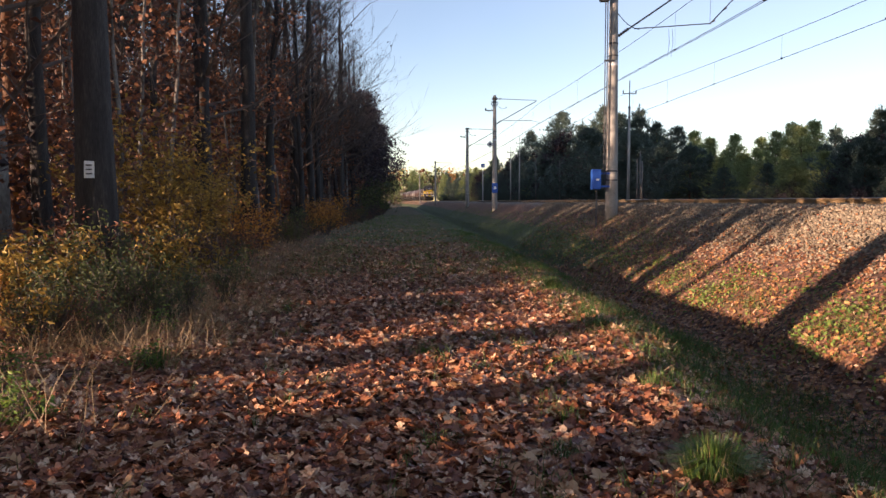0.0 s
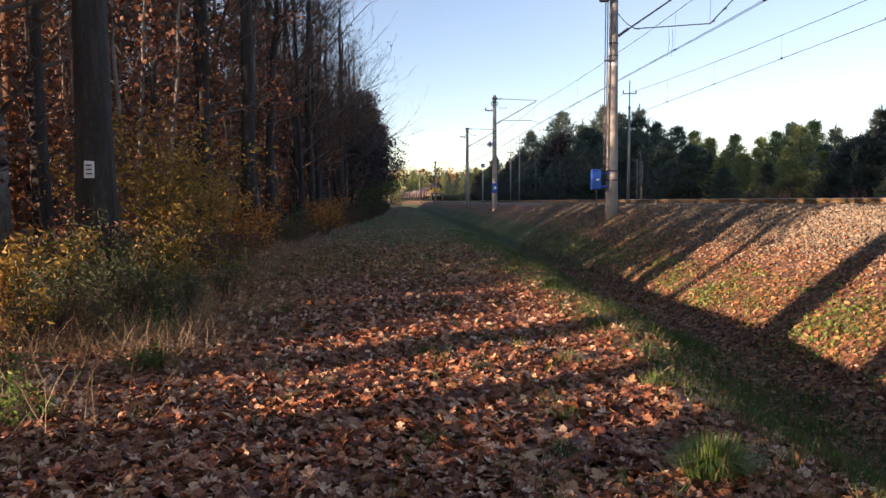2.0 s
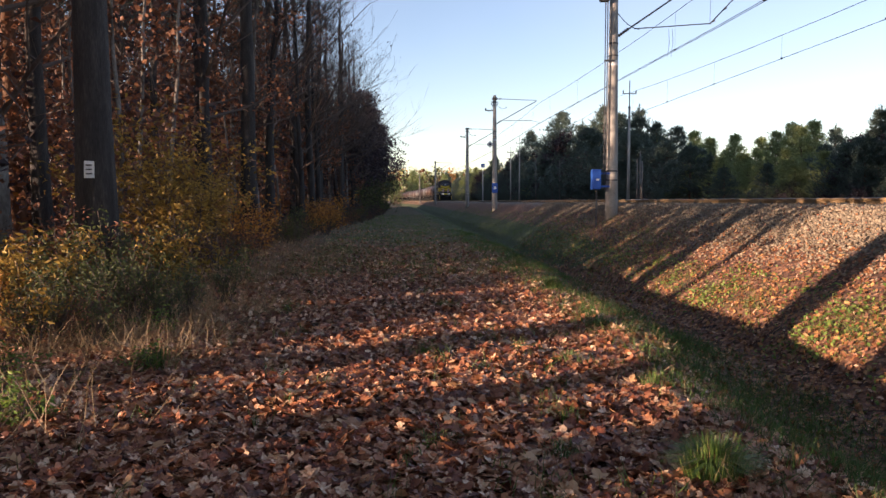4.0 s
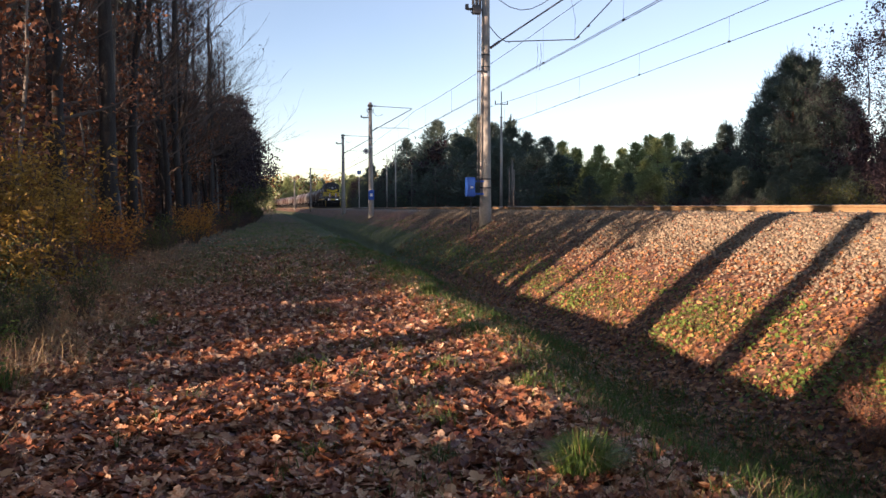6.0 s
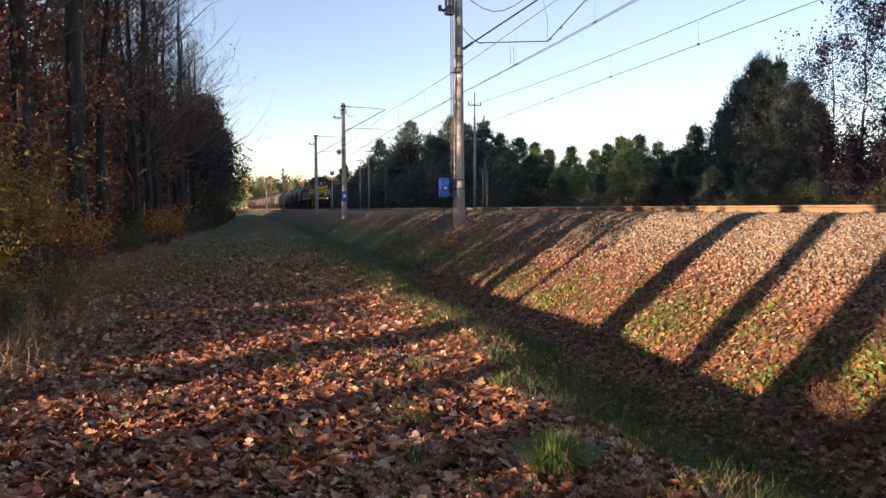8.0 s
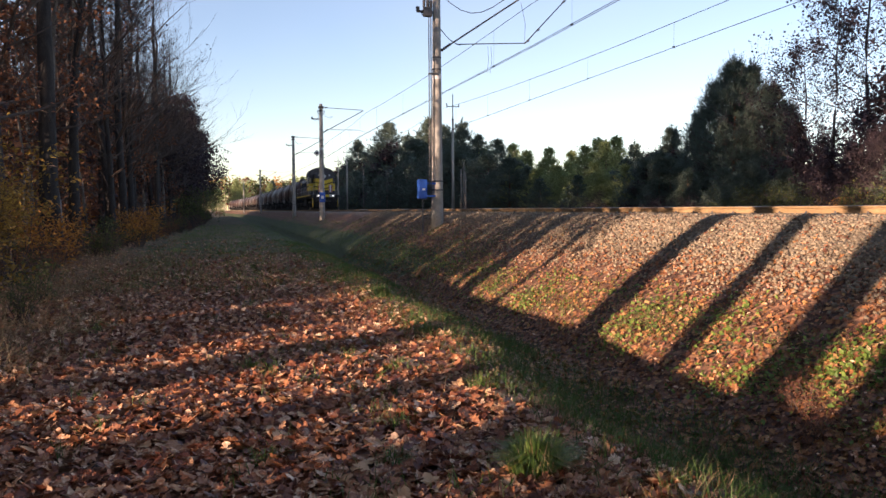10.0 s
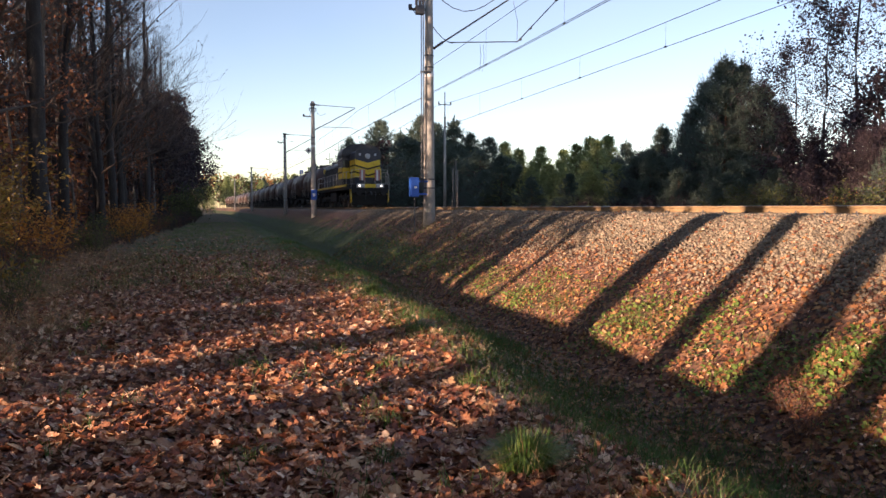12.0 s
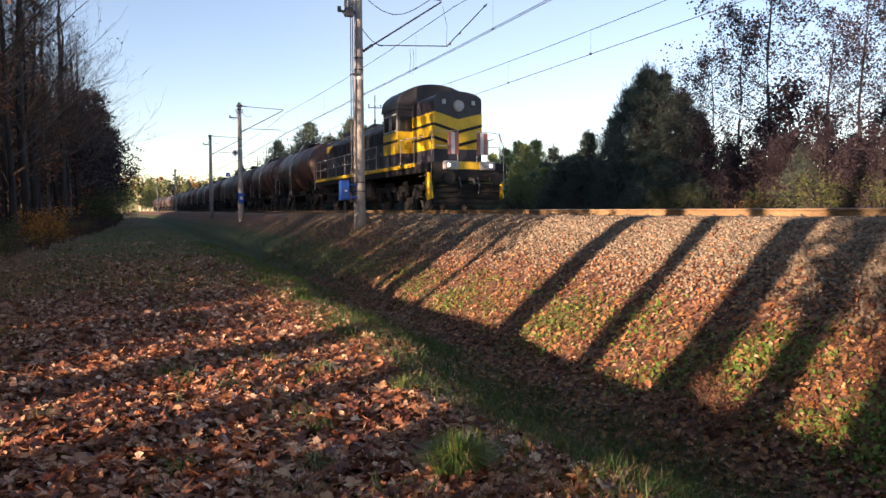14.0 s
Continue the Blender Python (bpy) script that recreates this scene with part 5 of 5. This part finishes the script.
for i in range(4):
    vs, fs = leaf_shape(100 + i, wide=(0.36, 0.42, 0.3, 0.46)[i])
    scatter("leaf_litter", vs, fs, litter_spots(nr, 9500, -4.6, 2.7, 2.2, 38, path_keep), (0.045, 0.125), 0.42, M["litter"], nr, 1.0, 0.012,
            label="brown and russet fallen oak leaves covering the track", category="leaf litter", kind="stuff")
    scatter("leaf_litter", vs, fs, litter_spots(nr, 5200, 2.5, 8.6, 2.2, 30, bank_keep), (0.035, 0.085), 0.42, M["litter_bank"], nr, 1.0, 0.012,
            label="russet fallen leaves on the ditch and bank", category="leaf litter", kind="stuff")

CRUMB = [(-0.5, 0, 0.0), (0.05, 0.28, 0.12), (0.5, 0.02, 0.02), (-0.02, -0.26, 0.1)]
scatter("leaf_crumbs", CRUMB, [(0, 1, 2), (0, 2, 3)], litter_spots(nr, 26000, -4.6, 8.2, 2.2, 30, lambda x, y: path_keep(min(x, 2.2), y) if x < 3 or x > 4.4 else 0.15), (0.025, 0.07), 0.5, M["litter"], nr, 1.0, 0.02,
        label="small broken leaf scraps on the ground", category="leaf litter", kind="stuff")

# the nearest leaves, one by one
# low stops darkened like the litter's, to deepen leaves in shade
M["leaf_single"] = leafy("single_leaf", [(0.075, 0.024, 0.014), (0.2, 0.066, 0.03), (0.4, 0.165, 0.065), (0.55, 0.32, 0.16)], 0.3, 0.15)
for nd in M["leaf_single"].node_tree.nodes:
    if nd.type == "NEW_GEOMETRY":
        info = M["leaf_single"].node_tree.nodes.new("ShaderNodeObjectInfo")
        for ln in list(nd.outputs["Random Per Island"].links):
            M["leaf_single"].node_tree.links.new(info.outputs["Random"], ln.to_socket)
        for ln in [q for q in M["leaf_single"].node_tree.links if q.to_node.type == "MATH" and q.from_node == info]:
            ln.to_node.inputs[1].default_value = 0.9
singles = []
for i in range(5):
    g = Geo()
    vs, fs = leaf_shape(200 + i, wide=(0.4, 0.46, 0.36, 0.44, 0.5)[i])
    g.add(vs, fs)
    singles.append(g.mesh("leaf", M["leaf_single"]))
lr = random.Random(77)
for i in range(290):
    y = lr.uniform(3.1, 6.2)
    x = lr.uniform(-0.55 * y, min(2.1, 0.55 * y))
    o = new("leaf", singles[i % 5])
    o.parent = ground
    s = lr.uniform(0.1, 0.17)
    o.matrix_basis = pose(x, y, height(x, y) + 0.035, lr.gauss(0, 18), lr.gauss(0, 18), lr.uniform(0, 360)) @ Matrix.Scale(s, 4)

BLADE = [(-0.02, 0, 0), (0.02, 0, 0), (-0.014, 0.1, 0.5), (0.014, 0.1, 0.5), (0, 0.36, 0.95)]
BLADE_F = [(0, 1, 3), (0, 3, 2), (2, 3, 4)]
STALK = [(-0.007, 0, 0), (0.007, 0, 0), (-0.006, 0.04, 0.6), (0.006, 0.04, 0.6), (0, 0.16, 1.0)]


def clumps(rng, n, per, x0, x1, y0, y1, spread, keep=lambda x, y: 1):
    out = []
    for x, y in litter_spots(rng, n, x0, x1, y0, y1, keep):
        out += [(x + rng.normal(0, spread), y + rng.normal(0, spread)) for _ in range(per)]
    return out


scatter("grass", BLADE, BLADE_F, clumps(nr, 1400, 22, 2.1, 4.2, 2.5, 34, 0.14), (0.06, 0.17), 0.5, M["grass"], nr, 0, 0, label="green grass along the ditch", category="grass", kind="stuff")
scatter("grass", BLADE, BLADE_F, clumps(nr, 230, 16, -3.5, 2.4, 2.6, 30, 0.07, lambda x, y: 0.2 + 0.8 * (noise.noise((x * 0.6, y * 0.6, 12)) > 0.1)), (0.07, 0.17), 0.45, M["grass"], nr, 0, 0, label="small green grass tufts between fallen leaves", category="grass", kind="stuff")
scatter("dry_grass", STALK, BLADE_F, clumps(nr, 380, 11, 1.4, 2.9, 2.6, 26, 0.1), (0.06, 0.2), 0.6, M["drygrass"], nr, 0, 0, label="pale dry grass on the edge of the ditch", category="grass", kind="stuff")
scatter("dry_grass", STALK, BLADE_F, clumps(nr, 700, 10, -4.6, -1.5, 3.4, 26, 0.18, lambda x, y: min(1, max(0.05, (-1.9 - x) / 1.2))), (0.12, 0.5), 0.75, M["drygrass"], nr, 0, 0, label="tall withered grass along the wood's edge", category="grass", kind="stuff")
scatter("dry_grass", STALK, BLADE_F, clumps(nr, 260, 6, -2.5, 2.3, 2.6, 20, 0.08), (0.06, 0.18), 0.7, M["drygrass"], nr, 0, 0, label="sparse dry stalks on the track", category="grass", kind="stuff")
scatter("bank_grass", BLADE, BLADE_F, clumps(nr, 420, 16, 4.7, 5.7, 3, 30, 0.1, lambda x, y: 0.15 + 0.85 * (noise.noise((x * 0.7, y * 0.7, 20)) > 0.05)), (0.05, 0.12), 0.5, M["herb"], nr, 0, 0, label="low green plants on the sunny bank", category="grass", kind="stuff")
HERB = [(0, 0, 0.0), (0.35, 0.25, 0.25), (0.7, 0, 0.3), (0.35, -0.25, 0.25)]
scatter("bank_herbs", HERB, [(0, 1, 2), (0, 2, 3)], clumps(nr, 620, 9, 4.65, 5.85, 3, 30, 0.2, lambda x, y: 0.08 + 0.92 * (noise.noise((x * 0.9, y * 0.9, 20)) > 0.12)), (0.045, 0.09), 0.4, M["herb"], nr, 0.8, 0.02, label="small green herbs at the foot of the bank", category="herbs", kind="stuff")


def grass_tuft(x, y, tall, blades, seed):
    r = np.random.default_rng(seed)
    g = Geo()
    for i in range(blades):
        a, k = r.uniform(0, 6.3), r.random()
        ln = tall * r.uniform(0.6, 1.1)
        d = Vector((math.cos(a), math.sin(a), 0))
        s = Vector((-d.y, d.x, 0)) * 0.0028
        p = d * r.uniform(0, 0.14)
        m = p + d * ln * 0.25 * k + Vector((0, 0, ln * 0.55))
        t = p + d * ln * 1.0 * k + Vector((0, 0, ln * (0.95 - 0.5 * k)))
        # some blades take the brighter herb green so that the tuft looks lit
        g.add([p - s, p + s, m - s * 0.8, m + s * 0.8, t], [(0, 1, 3), (0, 3, 2), (2, 3, 4)], (2 if r.random() < 0.25 else 0) if r.random() < 0.9 else 1)
    o = solid("grass_tuft", g, [M["grass"], M["drygrass"], M["herb"]], "lush green grass tuft with pale tips", "grass tuft", "grass tufts beside the ditch")
    o.matrix_basis = Matrix.Translation((x, y, height(x, y) - 0.01))


scatter("dry_grass", STALK, BLADE_F, clumps(nr, 420, 10, -3.4, -0.6, 6.5, 22, 0.16, lambda x, y: min(1, max(0.06, (-0.6 - x) / 1.6))), (0.08, 0.28), 0.7, M["drygrass"], nr, 0, 0, label="short withered grass where the leaves thin out", category="grass", kind="stuff")
scatter("bank_straw", STALK, BLADE_F, clumps(nr, 620, 12, 5.3, 7.0, 3.5, 28, 0.16), (0.04, 0.12), 0.8, M["drygrass"], nr, 0, 0, label="thin golden straw on the bank", category="grass", kind="stuff")
# bright herb green stands in for sunlit strips on the far bank
scatter("far_bank_grass", BLADE, BLADE_F, clumps(nr, 900, 14, 4.6, 6.9, 16, 80, 0.2), (0.06, 0.16), 0.5, M["herb"], nr, 0, 0, label="green grass on the far part of the bank", category="grass", kind="stuff")
scatter("dry_grass", STALK, BLADE_F, clumps(nr, 110, 12, -3.6, -1.7, 6.2, 10.5, 0.14), (0.15, 0.45), 0.7, M["drygrass"], nr, 0, 0, label="pale withered grass tufts beside the track", category="grass", kind="stuff")
# the same bright green paints sunlit strips on the far track
scatter("far_grass", BLADE, BLADE_F, clumps(nr, 700, 16, -2.4, 2.6, 14, 75, 0.25), (0.06, 0.18), 0.4, M["herb"], nr, 0, 0, label="green grass on the far part of the track", category="grass", kind="stuff")
scatter("far_grass", BLADE, BLADE_F, clumps(nr, 900, 14, -2.8, 4.6, 13, 75, 0.25), (0.06, 0.2), 0.4, M["grass"], nr, 0, 0, label="grass along the far part of the track", category="grass", kind="stuff")
for i, (x, y, h, n) in enumerate(((1.6, 3.55, 0.27, 1800), (2.45, 11.6, 0.3, 500), (2.2, 7.9, 0.2, 240), (1.95, 5.4, 0.16, 200), (1.5, 6.4, 0.14, 160), (0.9, 4.0, 0.13, 160), (0.2, 4.3, 0.12, 120), (-2.1, 6.3, 0.3, 120), (2.6, 16.0, 0.3, 200), (0.2, 6.9, 0.16, 90), (1.1, 4.7, 0.15, 90))):
    grass_tuft(x, y, h, n, 300 + i)

# ballast stones
st = [(-0.5, -0.42, -0.3), (0.45, -0.5, -0.25), (0.5, 0.4, -0.3), (-0.4, 0.5, -0.25), (-0.35, -0.3, 0.32), (0.3, -0.38, 0.28), (0.38, 0.28, 0.35), (-0.3, 0.35, 0.25)]
st_f = [(0, 2, 1), (0, 3, 2), (4, 5, 6), (4, 6, 7), (0, 1, 5), (0, 5, 4), (1, 2, 6), (1, 6, 5), (2, 3, 7), (2, 7, 6), (3, 0, 4), (3, 4, 7)]
scatter("ballast", st, st_f, litter_spots(nr, 46000, 6.0, 9.3, 3.5, 40, lambda x, y: float(np.interp(x - (0.5 if y > 20 else 0), [6.0, 6.8, 7.5, 8.6, 9.0], [0.04, 0.4, 1, 1, 0.3]))), (0.026, 0.058), 0.8, M["stone"], nr, 0, 0.0,
        label="loose pale ballast stones on the bank's shoulder", category="ballast", kind="stuff")


# ---- poles, boxes, signs, wires ----
def line_pole(y, top, arms=1, x=17.6, r=0.13, wood=False):
    z0 = height(x - bend(y), y, False) - 0.3
    th = thing("line_pole", "slim grey pole beside the railway, cross-armed, or bare where it stands for a trunk", "pole", "poles beyond the tracks", m=Matrix.Translation((x - bend(y), y, z0)))
    g = Geo()
    k = (top - z0) * (0.8 if arms else 1.0)
    g.tube([(0, 0, 0), (0, 0, k)], [r, r * 0.62], 10)
    part("shaft", g, M["greybark"] if wood else M["concrete"], th, smooth=True)
    if arms:
        g = Geo()
        g.tube([(0, 0, k - 0.3), (0, 0, top - z0)], [0.045, 0.035], 6)
        part("top_tube", g, M["steel"], th)
        for i in range(arms):
            z = top - z0 - 1.0 - i * 0.9
            g = Geo()
            g.box((0, 0, z), (1.05, 0.06, 0.06))
            cross = part("cross_arm", g, M["steel"], th)
            for q in (-0.5, 0.5):
                g = Geo()
                g.tube([(q, 0, z), (q, 0, z + 0.26)], [0.05, 0.04], 8)
                part("insulator", g, M["porcelain"], cross)
        for i in range(2):
            g = Geo()
            g.tube([(0, 0, k - 0.1 - i * 0.8), (0, 0, k - 0.02 - i * 0.8)], [r * 0.75, r * 0.75], 10)
            part("band", g, M["steel"], th)


for y, top, arms in ((55.2, 10.7, 1), (107, 11.0, 2), (115.5, 10.2, 1), (152, 8.8, 1)):
    line_pole(y, top, arms)
# bare shafts; the three nearest stand in for thin tree trunks
for y, top in ((95.5, 7.0), (81, 6.1), (48, 4.8), (49.5, 4.4), (47, 4.1)):
    line_pole(y, top, 0, x=17.9 if y > 60 else 15.9 + (y - 47) * 0.2, r=0.07, wood=True)


def switch_box(x, y):
    z = 1.95
    b = thing("control_box", "bright blue steel control box fixed to a mast", "control box", m=Matrix.Translation((x, y, z)))
    g = Geo()
    g.box((0, 0, 0.25), (0.3, 0.28, 0.66), chamfer=0.03)
    body = part("body", g, M["blue"], b)
    g = Geo()
    g.box((0, -0.145, 0.36), (0.25, 0.02, 0.38), chamfer=0.008)
    d = part("door", g, M["blue"], body)
    g = Geo()
    g.box((0.02, -0.158, 0.24), (0.1, 0.008, 0.06))
    part("plate", g, M["white"], d, "small white plate")
    for dz in (0.45, 0.02):
        g = Geo()
        g.box((0.36, 0.02, dz), (0.45, 0.06, 0.06))
        part("bracket", g, M["blue"], b)
    g = Geo()
    g.tube([(0.02, 0, -0.1), (0.02, 0, -1.6)], [0.022, 0.022], 8)
    part("conduit", g, M["steel"], b)
    for dx in (0.26, 0.33):
        g = Geo()
        g.tube([(dx, -0.02, 0.1), (dx, -0.02, 6.6)], [0.018, 0.018], 6)
        part("drive_rod", g, M["steel"], b)
    g = Geo()
    g.box((0.42, 0, 4.15), (0.36, 0.06, 0.05))
    part("rod_guide", g, M["steel"], b)
    g = Geo()
    g.box((0.22, 0, 6.2), (0.3, 0.2, 0.3), chamfer=0.03)
    for q in range(3):
        g.tube([(0.1 + 0.12 * q, 0, 6.35), (0.1 + 0.12 * q, 0, 6.6)], [0.05, 0.05], 8)
    part("switch_head", g, M["steel"], b)


switch_box(7.05 - 0.58, 23.75)


def mast_sign(x, y, z, size, material, diamond=False, label="", post=0.0):
    g = Geo()
    m = Matrix.Rotation(radians(45), 4, "Y") if diamond else Matrix()
    g.box((0, 0, 0), (size[0], 0.03, size[1]), m, 0.004)
    s = tagged(new("mast_sign", g.mesh("mast_sign", material)), label, "sign", "signs on masts")
    s.matrix_basis = Matrix.Translation((x, y, z))
    if diamond:
        g = Geo()
        g.box((0, -0.018, 0), (size[0] * 0.45, 0.008, size[1] * 0.45), m)
        part("dark_symbol", g, M["navy"], s)
    else:
        g = Geo()
        g.box((0, -0.018, 0), (size[0] * 0.45, 0.008, size[1] * 0.3))
        part("light_bar", g, M["white"], s)
    if post:
        g = Geo()
        g.box((0, 0.06, 0.3 - post / 2), (0.09, 0.09, post))
        part("post", g, M["white"], s)


mast_sign(6.9 - 0.36, 53.1, 5.65, (0.36, 0.36), M["white"], True, "white diamond sign with a dark symbol")
mast_sign(6.9, 53.05, 2.45, (0.42, 0.72), M["blue"], False, "blue plate with a light bar on a mast")


mast_sign(17.6 - bend(152), 151.7, 8.9, (0.8, 0.8), M["blue"], False, "small blue sign on a slim pole", 9.4)


def overhead_line(x, supports, z_near, z_far, rise, double=True):
    th = thing("overhead_line", "thin overhead contact wires hung on droppers", "overhead wire", "overhead wires")
    zig = [(-0.18 if i % 2 else 0.18) for i in range(len(supports))]

    def at(s, dz=0.0):
        return line_point(x + float(np.interp(s, supports, zig)), s, float(np.interp(s, [24, 55], [z_near, z_far])) + dz)

    for off in ((-0.05, 0.05) if double else (0.0,)):
        g = Geo()
        pts = [at(s) + Vector((off, 0, 0)) for s in supports]
        g.tube(pts, [0.011] * len(pts), 5)
        part("contact_wire", g, M["wire"], th)
    g = Geo()
    pts, drops = [], []
    for a, b in zip(supports, supports[1:]):
        n = max(4, int((b - a) / 6))
        for i in range(n):
            k = i / n
            sag = 4 * k * (1 - k) * min(rise * 0.7, (b - a) ** 2 / 4500)
            pts.append(at(a + (b - a) * k, rise - sag))
            drops.append((a + (b - a) * (k + 0.5 / n), rise - 4 * (k + 0.5 / n) * (1 - k - 0.5 / n) * min(rise * 0.7, (b - a) ** 2 / 4500)))
    pts.append(at(supports[-1], rise))
    g.tube(pts, [0.011] * len(pts), 5)
    part("messenger_wire", g, M["wire"], th)
    for s, dz in drops:
        if -10 < s < 130:
            g = Geo()
            g.tube([at(s), at(s, dz)], [0.004, 0.004], 3)
            part("dropper", g, M["wire"], th)
            g = Geo()
            g.box(at(s, 0.01), (0.05, 0.08, 0.06))
            part("clamp", g, M["steel"], th)


overhead_line(TRACKS[0], [-60, -20, 23.9, 53.3, 75.4, 140.8, 205, 270, 335, 400, 460], 7.28, 7.2, 1.5)
overhead_line(TRACKS[1], [-70, -12, 48, 108, 168, 228, 290, 350, 410, 470], 6.86, 6.86, 1.6, False)

# painted forest mark on the thick oak
g = Geo()
face = math.atan2(-10.6, 4.35) - 0.32
vs, fs = [], []
for j in range(9):
    for i in range(7):
        a = face + (i - 3) * 0.085 + 0.02 * noise.noise((i * 2.1, j * 2.3, 1))
        rr = 0.335 - 0.012 * j / 8
        vs.append((rr * math.cos(a), rr * math.sin(a), 1.73 + j * 0.03 + (0.012 * noise.noise((i * 3.3, 0, j)) if j in (0, 8) else 0)))
fs = [(j * 7 + i, j * 7 + i + 1, (j + 1) * 7 + i + 1, (j + 1) * 7 + i) for j in range(8) for i in range(6)]
g.add(vs, fs)
pm = part("painted_mark", g, M["white"], oak, "white paint patch with dark bars")
for z in (1.79, 1.85, 1.91):
    g = Geo()
    g.tube([(0.338 * math.cos(face + q), 0.338 * math.sin(face + q), z) for q in (-0.14, -0.05, 0.05, 0.14)], [0.009] * 4, 5)
    part("dark_bar", g, M["black"], pm)


motions()
